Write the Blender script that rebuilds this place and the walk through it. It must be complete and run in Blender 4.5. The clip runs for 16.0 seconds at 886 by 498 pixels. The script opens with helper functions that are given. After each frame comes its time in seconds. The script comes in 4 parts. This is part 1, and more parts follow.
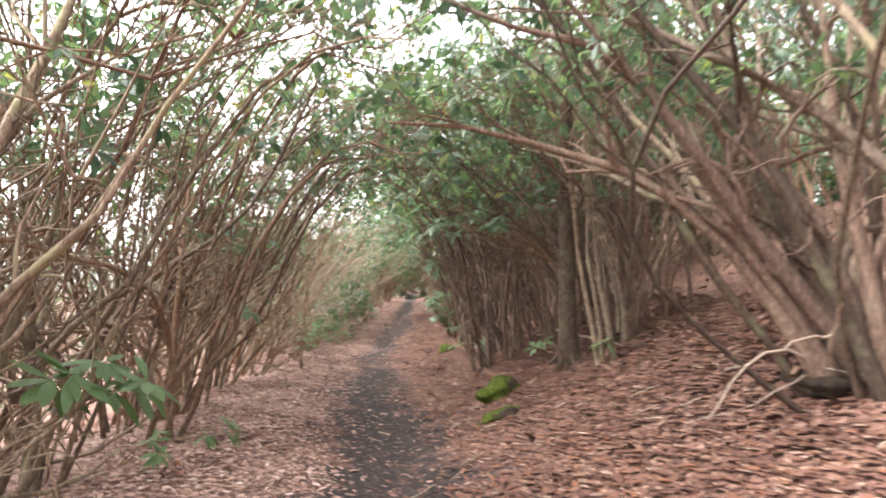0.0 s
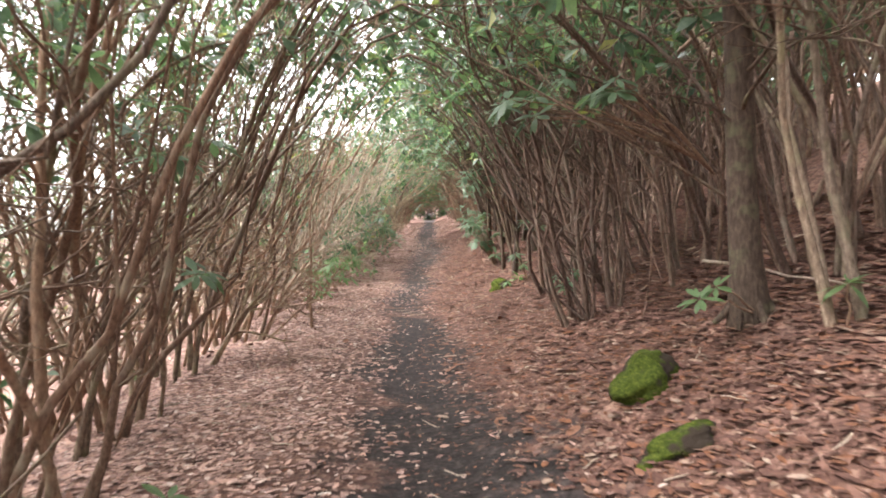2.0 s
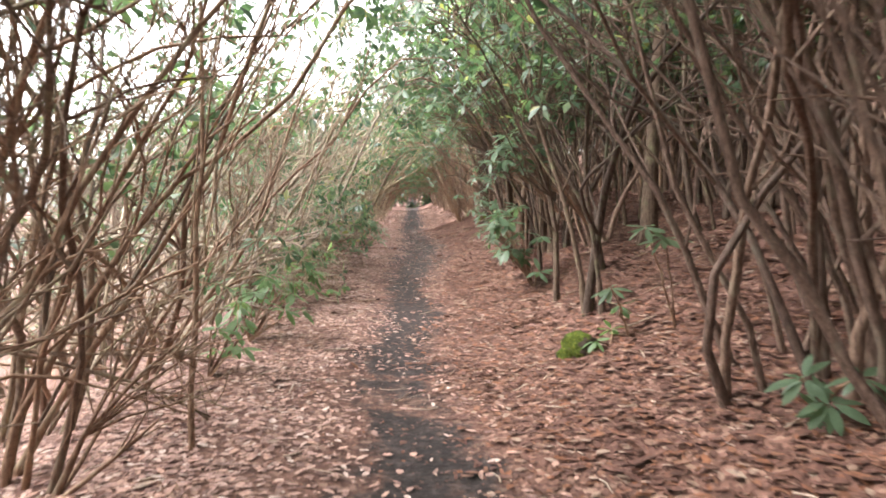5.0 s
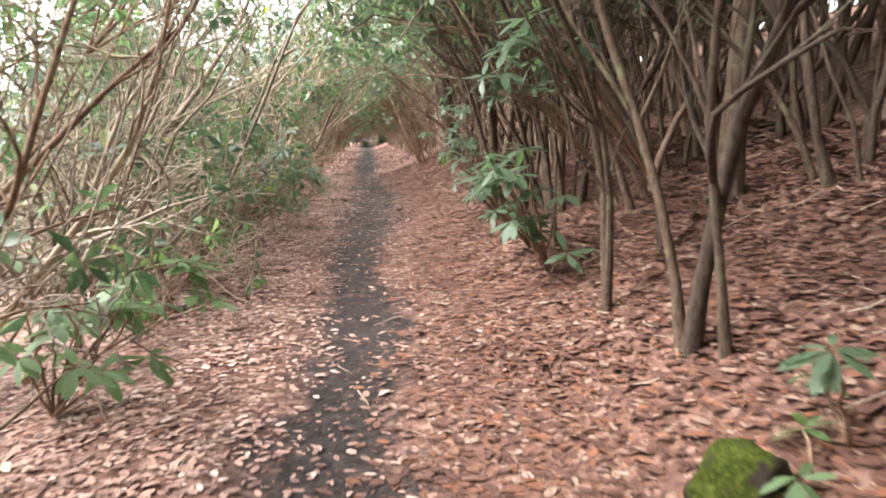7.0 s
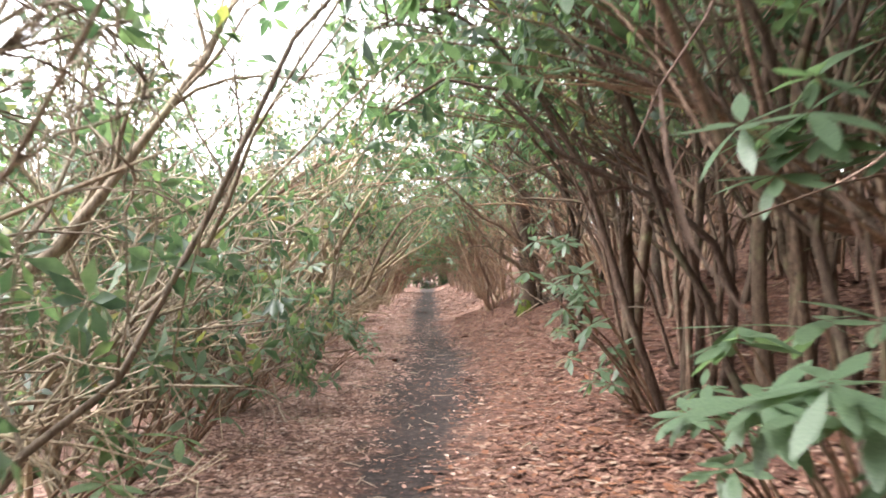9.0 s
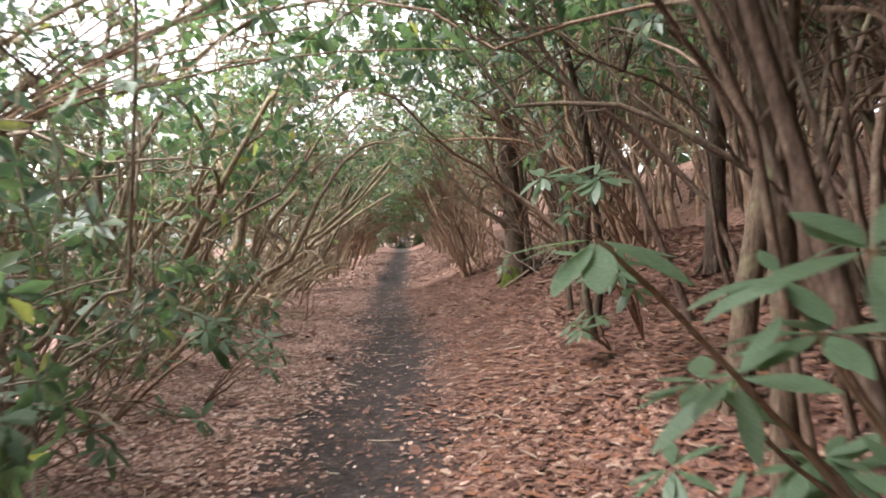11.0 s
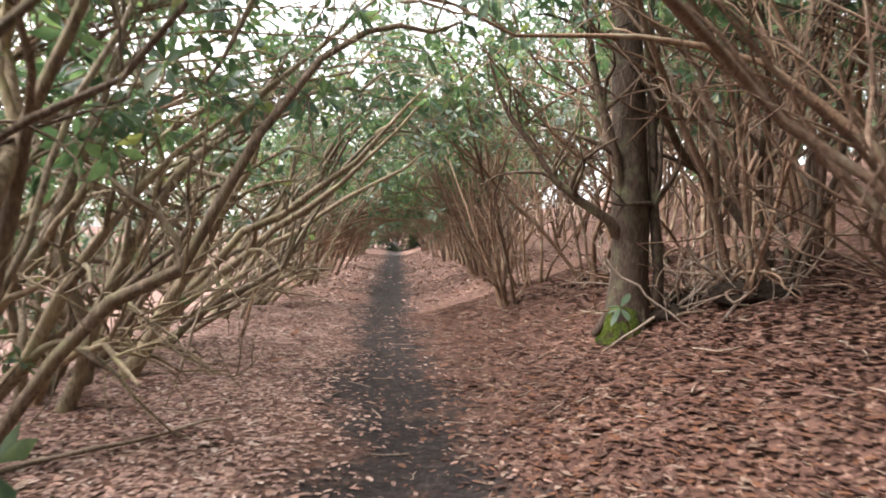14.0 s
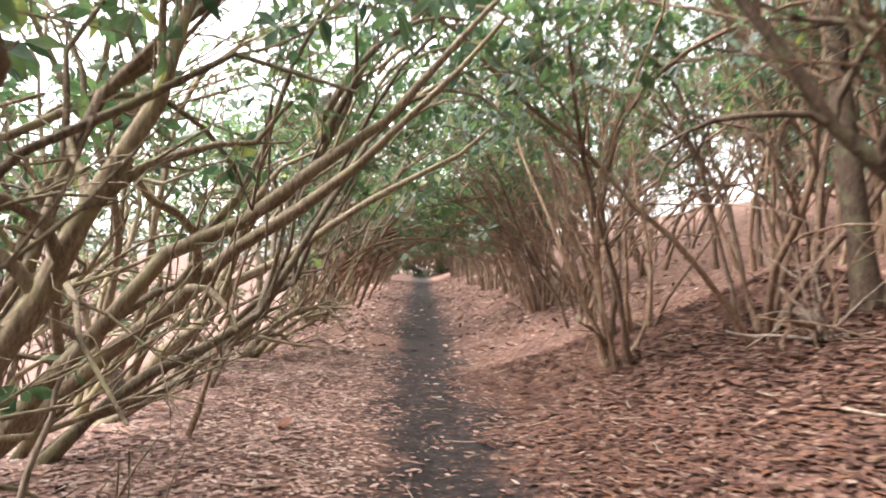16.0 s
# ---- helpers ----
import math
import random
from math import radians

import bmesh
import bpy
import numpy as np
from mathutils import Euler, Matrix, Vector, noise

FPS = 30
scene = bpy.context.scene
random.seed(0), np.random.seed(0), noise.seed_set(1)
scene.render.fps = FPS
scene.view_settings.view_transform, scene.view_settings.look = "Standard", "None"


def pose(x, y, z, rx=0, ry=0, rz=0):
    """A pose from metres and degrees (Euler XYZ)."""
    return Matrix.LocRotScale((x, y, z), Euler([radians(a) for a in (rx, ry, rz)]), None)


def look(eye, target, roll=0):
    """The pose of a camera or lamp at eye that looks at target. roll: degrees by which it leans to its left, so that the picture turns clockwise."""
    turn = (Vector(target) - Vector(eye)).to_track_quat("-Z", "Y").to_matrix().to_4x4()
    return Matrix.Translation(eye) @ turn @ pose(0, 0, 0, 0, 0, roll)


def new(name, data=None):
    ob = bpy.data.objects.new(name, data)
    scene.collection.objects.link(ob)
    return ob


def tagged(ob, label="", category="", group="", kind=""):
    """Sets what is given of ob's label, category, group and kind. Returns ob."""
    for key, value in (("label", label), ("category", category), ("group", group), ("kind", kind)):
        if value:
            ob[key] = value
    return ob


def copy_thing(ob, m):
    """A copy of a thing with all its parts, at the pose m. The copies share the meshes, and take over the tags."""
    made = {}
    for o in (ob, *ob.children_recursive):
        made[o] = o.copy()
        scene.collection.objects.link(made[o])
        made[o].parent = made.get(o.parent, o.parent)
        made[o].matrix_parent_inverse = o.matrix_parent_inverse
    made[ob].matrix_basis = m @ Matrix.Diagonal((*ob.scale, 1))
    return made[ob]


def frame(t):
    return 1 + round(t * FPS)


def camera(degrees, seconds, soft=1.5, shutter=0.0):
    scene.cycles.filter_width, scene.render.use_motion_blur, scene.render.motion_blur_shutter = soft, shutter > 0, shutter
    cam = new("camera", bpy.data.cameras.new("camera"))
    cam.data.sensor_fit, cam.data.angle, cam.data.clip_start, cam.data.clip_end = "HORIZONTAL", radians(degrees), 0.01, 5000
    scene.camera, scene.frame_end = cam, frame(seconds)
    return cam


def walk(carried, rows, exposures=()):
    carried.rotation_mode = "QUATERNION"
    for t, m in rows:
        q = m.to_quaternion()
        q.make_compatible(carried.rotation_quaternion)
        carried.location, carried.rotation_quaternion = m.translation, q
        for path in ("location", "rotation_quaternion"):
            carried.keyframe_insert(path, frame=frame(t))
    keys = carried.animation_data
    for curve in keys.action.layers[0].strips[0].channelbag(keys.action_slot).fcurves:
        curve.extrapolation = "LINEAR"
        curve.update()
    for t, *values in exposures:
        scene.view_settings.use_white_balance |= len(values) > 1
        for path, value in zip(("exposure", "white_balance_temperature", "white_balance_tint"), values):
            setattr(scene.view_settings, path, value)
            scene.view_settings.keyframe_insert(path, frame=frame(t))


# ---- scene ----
cam = camera(65.8, 16.0, soft=1.8, shutter=0.4)

# t, x, y, z and the turn about x, y, z
PATH = (
    (0.0, 0.550, 0.000, 1.350, 93.19, -1.00, -2.26),
    (0.5, 0.548, 0.775, 1.379, 91.30, 1.29, 1.66),
    (1.0, 0.475, 1.510, 1.354, 87.71, 2.77, -0.08),
    (1.5, 0.390, 2.307, 1.389, 89.11, 2.19, 1.47),
    (2.0, 0.226, 3.019, 1.379, 86.35, 3.02, -1.00),
    (2.5, 0.159, 3.748, 1.360, 89.77, 0.47, 0.03),
    (3.0, 0.076, 4.565, 1.364, 93.19, -0.11, -0.17),
    (3.5, -0.009, 5.351, 1.367, 93.18, -0.16, -2.88),
    (4.0, -0.057, 6.065, 1.360, 89.50, -1.00, -0.46),
    (4.2, -0.078, 6.367, 1.363, 85.03, -0.70, -3.07),
    (6.3, -0.030, 9.450, 1.350, 85.92, 3.05, -1.18),
    (6.5, -0.011, 9.751, 1.352, 80.47, 3.54, -4.91),
    (7.0, -0.002, 10.528, 1.343, 80.10, 1.75, -6.29),
    (7.5, -0.021, 11.288, 1.349, 85.41, 0.28, -3.56),
    (8.0, 0.024, 12.160, 1.363, 90.41, 0.79, 0.62),
    (8.5, -0.016, 12.992, 1.373, 91.72, -2.05, -0.86),
    (9.0, 0.018, 13.794, 1.329, 91.98, 0.73, -1.27),
    (9.2, 0.028, 14.113, 1.316, 90.11, 0.79, -0.32),
    (11.3, 0.360, 17.420, 1.350, 88.43, 1.50, -3.33),
    (11.5, 0.355, 17.751, 1.318, 93.16, 1.71, -3.33),
    (12.0, 0.317, 18.601, 1.304, 88.70, 1.79, -3.75),
    (12.5, 0.252, 19.486, 1.343, 86.73, 0.79, 0.36),
    (13.0, 0.183, 20.330, 1.344, 85.26, 1.93, -1.92),
    (13.5, 0.133, 21.097, 1.332, 86.53, -0.96, -1.47),
    (14.0, 0.012, 21.835, 1.276, 88.93, -3.12, -3.97),
    (14.5, -0.093, 22.581, 1.281, 88.69, -3.00, -6.54),
    (15.0, -0.187, 23.388, 1.261, 89.28, -4.10, -6.68),
    (15.5, -0.216, 24.254, 1.262, 92.31, -5.04, -5.33),
    (16.0, -0.217, 25.071, 1.247, 90.91, -2.77, -2.04),
)
walk(cam, [(t, pose(x, y, z, rx, ry, rz)) for t, x, y, z, rx, ry, rz in PATH],
     exposures=((0.0, 2.95), (3.0, 3.0), (6.5, 2.92), (9.0, 3.0), (11.3, 2.4), (12.5, 2.25), (14.5, 2.55), (16.0, 2.65)))

# ---------------------------------------------------------------- world and sun
world = bpy.data.worlds.new("overcast_sky")
scene.world = world
world.use_nodes = True
wn, wl = world.node_tree.nodes, world.node_tree.links
sky = wn.new("ShaderNodeTexSky")
sky.sky_type, sky.sun_disc = "NISHITA", False
sky.sun_elevation, sky.sun_rotation = radians(50), radians(-72)
sky.dust_density = 3.0
pale = wn.new("ShaderNodeHueSaturation")
pale.inputs["Saturation"].default_value = 0.16
wl.new(sky.outputs[0], pale.inputs["Color"])
wl.new(pale.outputs[0], wn["Background"].inputs["Color"])
wn["Background"].inputs["Strength"].default_value = 0.15
sun = new("sun", bpy.data.lights.new("sun", "SUN"))
sun.data.energy, sun.data.angle, sun.data.color = 1.4, radians(25), (1.0, 0.98, 0.96)
sun.matrix_world = look((-48, 8, 61), (0, 24, 0))

# ---------------------------------------------------------------- materials


def material(name, rough=0.8, spec=0.3):
    m = bpy.data.materials.new(name)
    m.use_nodes = True
    b = m.node_tree.nodes["Principled BSDF"]
    b.inputs["Roughness"].default_value = rough
    b.inputs["Specular IOR Level"].default_value = spec
    return m, m.node_tree.nodes, m.node_tree.links, b


def ramp(nodes, links, fac, stops):
    r = nodes.new("ShaderNodeValToRGB")
    while len(r.color_ramp.elements) < len(stops):
        r.color_ramp.elements.new(0.5)
    for e, (p, c) in zip(r.color_ramp.elements, stops):
        e.position, e.color = p, (*c, 1)
    links.new(fac, r.inputs[0])
    return r.outputs[0]


def noise_of(nodes, links, scale, detail=4.0, rough=0.6, space="Object", stretch=None):
    co = nodes.new("ShaderNodeTexCoord").outputs[space]
    if stretch:
        mp = nodes.new("ShaderNodeMapping")
        mp.inputs["Scale"].default_value = stretch
        links.new(co, mp.inputs[0])
        co = mp.outputs[0]
    n = nodes.new("ShaderNodeTexNoise")
    n.inputs["Scale"].default_value, n.inputs["Detail"].default_value = scale, detail
    n.inputs["Roughness"].default_value = rough
    links.new(co, n.inputs["Vector"])
    return n.outputs["Fac"]


def mixed(nodes, links, fac, a, b, blend="MIX"):
    m = nodes.new("ShaderNodeMix")
    m.data_type, m.blend_type = "RGBA", blend
    for s, v in ((0, fac), (6, a), (7, b)):
        if isinstance(v, (int, float)):
            m.inputs[s].default_value = v
        elif isinstance(v, tuple):
            m.inputs[s].default_value = (*v, 1)
        else:
            links.new(v, m.inputs[s])
    return m.outputs[2]


def bump(nodes, links, shader, height, strength, distance=0.01):
    b = nodes.new("ShaderNodeBump")
    b.inputs["Strength"].default_value, b.inputs["Distance"].default_value = strength, distance
    links.new(height, b.inputs["Height"])
    links.new(b.outputs[0], shader.inputs["Normal"])


def bark_material(name, dark, mid, light, lichen, amount):
    """Bark: streaks along the stem, patches of lichen, a tint of its own for each stem."""
    m, n, l, b = material(name, 0.85, 0.2)
    fine = noise_of(n, l, 60, 5, 0.7, stretch=(1, 1, 0.25))
    broad = noise_of(n, l, 5, 3)
    c = ramp(n, l, fine, [(0.3, dark), (0.52, mid), (0.75, light)])
    patch = ramp(n, l, broad, [(0.52 - amount, (0, 0, 0)), (0.7 - amount * 0.5, (1, 1, 1))])
    c = mixed(n, l, patch, c, mixed(n, l, 0.6, c, lichen))
    tint = ramp(n, l, n.new("ShaderNodeObjectInfo").outputs["Random"],
                [(0.0, (0.68, 0.66, 0.66)), (0.5, (1.0, 0.97, 0.93)), (1.0, (1.3, 1.25, 1.15))])
    l.new(mixed(n, l, 1.0, c, tint, "MULTIPLY"), b.inputs["Base Color"])
    bump(n, l, b, fine, 0.7, 0.006)
    return m


BARK = bark_material("brown_bark", (0.085, 0.05, 0.036), (0.2, 0.128, 0.092), (0.33, 0.23, 0.17), (0.33, 0.3, 0.23), 0.0)
BARK_OLD = bark_material("old_mossy_bark", (0.06, 0.042, 0.033), (0.18, 0.133, 0.104), (0.36, 0.285, 0.225), (0.26, 0.245, 0.15), 0.02)
BARK_OLIVE = bark_material("olive_lichen_bark", (0.085, 0.065, 0.046), (0.25, 0.195, 0.145), (0.47, 0.39, 0.3), (0.32, 0.3, 0.17), 0.03)
# brown bark again, with the shade over the bank put into its colour
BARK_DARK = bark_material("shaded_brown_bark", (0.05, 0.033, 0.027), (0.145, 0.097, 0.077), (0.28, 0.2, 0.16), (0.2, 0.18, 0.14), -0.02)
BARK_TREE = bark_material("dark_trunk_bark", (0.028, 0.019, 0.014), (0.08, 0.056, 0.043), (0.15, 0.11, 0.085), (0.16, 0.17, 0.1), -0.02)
PALE_LIMB = bark_material("pale_lichened_bark", (0.11, 0.085, 0.065), (0.29, 0.235, 0.185), (0.5, 0.43, 0.35), (0.4, 0.38, 0.27), 0.03)
DEADWOOD = bark_material("dead_grey_wood", (0.13, 0.1, 0.085), (0.28, 0.22, 0.185), (0.45, 0.37, 0.31), (0.35, 0.33, 0.28), 0.0)


def leaf_material(name, stops, rough=0.36, through_it=0.48):
    """Leathery evergreen leaves, each with a green of its own, some light passing through."""
    m, n, l, b = material(name, rough, 0.5)
    one = n.new("ShaderNodeNewGeometry").outputs["Random Per Island"]
    c = ramp(n, l, one, stops)
    c = mixed(n, l, 1.0, c, ramp(n, l, noise_of(n, l, 25, 3), [(0.35, (0.75, 0.78, 0.75)), (0.7, (1.2, 1.15, 1.1))]), "MULTIPLY")
    l.new(c, b.inputs["Base Color"])
    tr = n.new("ShaderNodeBsdfTranslucent")
    l.new(mixed(n, l, 1.0, c, (1.35, 1.5, 0.95), "MULTIPLY"), tr.inputs["Color"])
    mx = n.new("ShaderNodeMixShader")
    mx.inputs[0].default_value = through_it
    l.new(b.outputs[0], mx.inputs[1])
    l.new(tr.outputs[0], mx.inputs[2])
    l.new(mx.outputs[0], n["Material Output"].inputs["Surface"])
    return m


LEAF = leaf_material("rhododendron_leaf", [(0.0, (0.042, 0.074, 0.052)), (0.35, (0.075, 0.12, 0.078)), (0.7, (0.105, 0.155, 0.098)),
                                           (0.95, (0.15, 0.2, 0.11)), (1.0, (0.26, 0.24, 0.09))])
LEAF_FRESH = leaf_material("fresh_green_leaf", [(0.0, (0.07, 0.12, 0.065)), (0.6, (0.115, 0.18, 0.085)), (1.0, (0.18, 0.25, 0.1))])
LEAF_DARK = leaf_material("dark_holly_leaf", [(0.0, (0.02, 0.05, 0.025)), (1.0, (0.05, 0.1, 0.045))], 0.4, 0.15)


def litter_material(name, stops):
    m, n, l, b = material(name, 0.75, 0.25)
    c = ramp(n, l, n.new("ShaderNodeNewGeometry").outputs["Random Per Island"], stops)
    spots = ramp(n, l, noise_of(n, l, 40, 4), [(0.35, (0.6, 0.58, 0.58)), (0.65, (1.1, 1.08, 1.05))])
    l.new(mixed(n, l, 1.0, c, spots, "MULTIPLY"), b.inputs["Base Color"])
    return m


# small pale pinkish leaves on the terrace, rusty broad ones on the bank
# terrace tones lightened, bank tones darkened: side light put into the colour
LITTER_PALE = litter_material("pale_lit_leaf_litter", [(0.0, (0.17, 0.1, 0.085)), (0.3, (0.3, 0.185, 0.158)), (0.55, (0.42, 0.27, 0.23)),
                                                       (0.74, (0.47, 0.28, 0.22)), (0.9, (0.5, 0.35, 0.3)), (1.0, (0.6, 0.49, 0.43))])
LITTER_RUST = litter_material("rusty_leaf_litter", [(0.0, (0.09, 0.044, 0.034)), (0.3, (0.125, 0.062, 0.048)), (0.55, (0.16, 0.08, 0.061)),
                                                    (0.74, (0.2, 0.083, 0.044)), (0.9, (0.22, 0.13, 0.096)), (1.0, (0.34, 0.25, 0.2))])


def ground_material():
    """Leaf mould with flecks of brown leaves; black peaty mud where the attribute says that feet have trodden."""
    m, n, l, b = material("leaf_mould", 0.9, 0.2)
    co = n.new("ShaderNodeTexCoord").outputs["Object"]
    cell = n.new("ShaderNodeTexVoronoi")
    cell.inputs["Scale"].default_value, cell.inputs["Randomness"].default_value = 30, 1.0
    l.new(co, cell.inputs["Vector"])
    hue = n.new("ShaderNodeSeparateColor")
    l.new(cell.outputs["Color"], hue.inputs[0])
    leaves = ramp(n, l, hue.outputs[0], [(0.0, (0.075, 0.039, 0.03)), (0.35, (0.115, 0.061, 0.048)), (0.7, (0.18, 0.1, 0.078)), (1.0, (0.28, 0.185, 0.145))])
    patches = ramp(n, l, noise_of(n, l, 1.3, 4), [(0.35, (0.75, 0.7, 0.7)), (0.65, (1.1, 1.05, 1.0))])
    leaves = mixed(n, l, 1.0, leaves, patches, "MULTIPLY")
    mudc = ramp(n, l, noise_of(n, l, 15, 7, 0.72), [(0.34, (0.007, 0.0055, 0.0055)), (0.5, (0.018, 0.0145, 0.0145)), (0.62, (0.045, 0.034, 0.032)), (0.76, (0.13, 0.098, 0.088))])
    a = n.new("ShaderNodeAttribute")
    a.attribute_name = "mud"
    edge = n.new("ShaderNodeMath")
    edge.operation = "MULTIPLY_ADD"
    l.new(noise_of(n, l, 3.0, 9, 0.68), edge.inputs[0])
    edge.inputs[1].default_value = 1.25
    l.new(a.outputs["Fac"], edge.inputs[2])
    fac = ramp(n, l, edge.outputs[0], [(0.74, (0, 0, 0)), (0.98, (0.95, 0.95, 0.95))])
    l.new(mixed(n, l, fac, leaves, mudc), b.inputs["Base Color"])
    rough = ramp(n, l, fac, [(0.0, (0.9, 0.9, 0.9)), (1.0, (0.8, 0.8, 0.8))])
    l.new(rough, b.inputs["Roughness"])
    bump(n, l, b, cell.outputs["Distance"], 0.3, 0.015)
    return m


GROUND = ground_material()


def moss_material(name, cover):
    m, n, l, b = material(name, 0.95, 0.1)
    f = noise_of(n, l, 45, 6, 0.75)
    c = ramp(n, l, f, [(0.3, (0.02, 0.028, 0.006)), (0.5, (0.065, 0.085, 0.014)), (0.72, (0.17, 0.19, 0.035))])
    bare = ramp(n, l, noise_of(n, l, 6, 3), [(cover, (0, 0, 0)), (cover + 0.07, (1, 1, 1))])
    l.new(mixed(n, l, bare, c, (0.05, 0.036, 0.028)), b.inputs["Base Color"])
    bump(n, l, b, f, 1.0, 0.03)
    return m


MOSS = moss_material("green_moss", 0.53)
MOSS_THIN = moss_material("thin_dark_moss", 0.47)


# near-black earth; its tone also carries the shade inside the hollows
def soil_shade_material():
    m, n, l, b = material("hollow_shade_soil", 0.95, 0.1)
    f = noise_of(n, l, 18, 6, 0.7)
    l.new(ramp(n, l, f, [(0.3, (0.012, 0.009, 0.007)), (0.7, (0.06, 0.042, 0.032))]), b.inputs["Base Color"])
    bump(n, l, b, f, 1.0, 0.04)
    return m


SOIL_SHADE = soil_shade_material()

# ---------------------------------------------------------------- ground


def softplus(v, s):
    return s * np.logaddexp(0, v / s)


TRACK_Y = (-5, 4.6, 6.7, 11.1, 12.6, 18.6, 24.5, 31.5, 45, 70, 90)
TRACK_X = (0.5, 0.36, 0.25, -0.1, -0.16, -0.14, 0.2, -0.08, -0.05, 0, 0)


def track(y):
    return np.interp(y, TRACK_Y, TRACK_X) + 0.05 * np.sin(y * 1.3)


def ground(x, y):
    """Height of the ground: a level terrace, a bank that rises on one side, a slope that falls on the other."""
    x, y = np.asarray(x, float), np.asarray(y, float)
    z = 0.4 * softplus(x - 0.72, 0.16) - 0.1 * softplus(x - 7, 0.6) - 0.25 * softplus(x - 16, 2)
    z = z - 0.36 * softplus(np.interp(y, (21, 24.5), (-2.05, -2.5)) - x, 0.2) + 0.1 * softplus(-9 - x, 1.0) + 0.25 * softplus(-25 - x, 3)
    off = np.minimum(np.abs(x - track(y)), 8)
    rough = np.clip((off - 0.35) / 0.6, 0, 1)
    z = z + rough * (0.035 * np.sin(2.1 * x + 1.3 * np.sin(0.9 * y)) * np.sin(1.7 * y + 0.8 * x) + 0.018 * np.sin(5.3 * x + 2 * y) * np.sin(4.1 * y - x))
    return z - 0.05 * np.exp(-(off / 0.45) ** 2)


def gz(x, y):
    return float(ground(x, y))


def mesh_data(name, verts, faces, mat, smooth=True):
    """A mesh from an array of points and arrays of faces (each array of one corner count)."""
    me = bpy.data.meshes.new(name)
    verts = np.asarray(verts, np.float32)
    me.vertices.add(len(verts))
    me.vertices.foreach_set("co", verts.ravel())
    sizes = np.concatenate([np.full(len(f), f.shape[1], np.int32) for f in faces])
    corners = np.concatenate([f.ravel() for f in faces]).astype(np.int32)
    me.loops.add(len(corners))
    me.loops.foreach_set("vertex_index", corners)
    me.polygons.add(len(sizes))
    starts = np.concatenate([[0], np.cumsum(sizes)[:-1]]).astype(np.int32)
    me.polygons.foreach_set("loop_start", starts)
    me.polygons.foreach_set("use_smooth", np.full(len(sizes), smooth))
    me.update(calc_edges=True)
    me.validate()
    me.materials.append(mat)
    return me


def part(name, data, parent, label=""):
    ob = new(name, data)
    ob.parent = parent
    return tagged(ob, label)


def axis_steps(dense, step, far):
    """Grid lines: close together over the stretch walked, wider and wider towards the horizon."""
    a, b = dense
    mid = list(np.arange(a, b, step))
    out, d = [], step
    while a > -far:
        d *= 1.25
        a -= d
        out.append(a)
    out2, d = [], step
    while b < far:
        out2.append(b)
        d *= 1.25
        b += d
    return np.array(out[::-1] + mid + out2)


def build_ground():
    xs, ys = axis_steps((-3.2, 4.5), 0.1, 900), axis_steps((-2, 42), 0.13, 900)
    X, Y = np.meshgrid(xs, ys)
    Z = ground(X, Y)
    w, h = len(xs), len(ys)
    i = (np.arange(h - 1)[:, None] * w + np.arange(w - 1)[None]).ravel()
    quads = np.stack([i, i + 1, i + w + 1, i + w], 1)
    me = mesh_data("ground", np.stack([X, Y, Z], -1).reshape(-1, 3), [quads], GROUND)
    off = np.abs(X - track(Y))
    width = np.interp(Y, (0, 4, 7, 9, 11, 13, 17, 19, 22, 26, 30, 60), (0.9, 0.9, 0.68, 0.74, 0.52, 0.5, 0.38, 0.46, 0.9, 0.74, 0.6, 0.7))
    mud = np.clip(1.25 - off / (width * (1 + 0.16 * np.sin(Y * 2.1) + 0.1 * np.sin(Y * 5.3 + 2 * X))), 0, 1) * np.clip(1.12 - 0.5 * np.exp(-((Y - 12.2) / 0.9) ** 2), 0, 1)
    me.attributes.new("mud", "FLOAT", "POINT").data.foreach_set("value", (mud * 0.45).ravel().astype(np.float32))
    tagged(new("ground", me), "woodland terrace of brown leaf mould with a trodden black mud track", "ground", kind="structure")


build_ground()

# ---------------------------------------------------------------- shoots, stems and leaves


class Tubes:
    """Gathers round, tapering, knobbly shoots into one mesh."""

    def __init__(self):
        self.v, self.f, self.n = [], [], 0

    def add(self, pts, radii, sides=5):
        pts = np.asarray(pts, float)
        t = np.gradient(pts, axis=0)
        t /= np.linalg.norm(t, axis=1)[:, None] + 1e-9
        ref = np.array([0.31, 0.95, 0.05]) if abs(t[0][1]) < 0.8 else np.array([0.95, 0.1, 0.3])
        u = np.cross(t, ref)
        u /= np.linalg.norm(u, axis=1)[:, None] + 1e-9
        w = np.cross(t, u)
        a = np.arange(sides) * 2 * math.pi / sides
        ring = np.cos(a)[None, :, None] * u[:, None] + np.sin(a)[None, :, None] * w[:, None]
        self.v.append((pts[:, None] + ring * np.asarray(radii)[:, None, None]).reshape(-1, 3))
        k = len(pts)
        i = np.arange(k - 1)[:, None] * sides + self.n
        j = np.arange(sides)[None]
        jn = (j + 1) % sides
        self.f.append(np.stack([i + j, i + jn, i + sides + jn, i + sides + j], -1).reshape(-1, 4))
        self.n += k * sides

    def split(self):
        """The first shoot, and all the others."""
        head, rest = Tubes(), Tubes()
        head.v, head.f = self.v[:1], self.f[:1]
        rest.v, rest.f = self.v[1:], [f - len(self.v[0]) for f in self.f[1:]]
        return head, rest

    def mesh(self, name, mat):
        return mesh_data(name, np.concatenate(self.v), [np.concatenate(self.f)], mat)


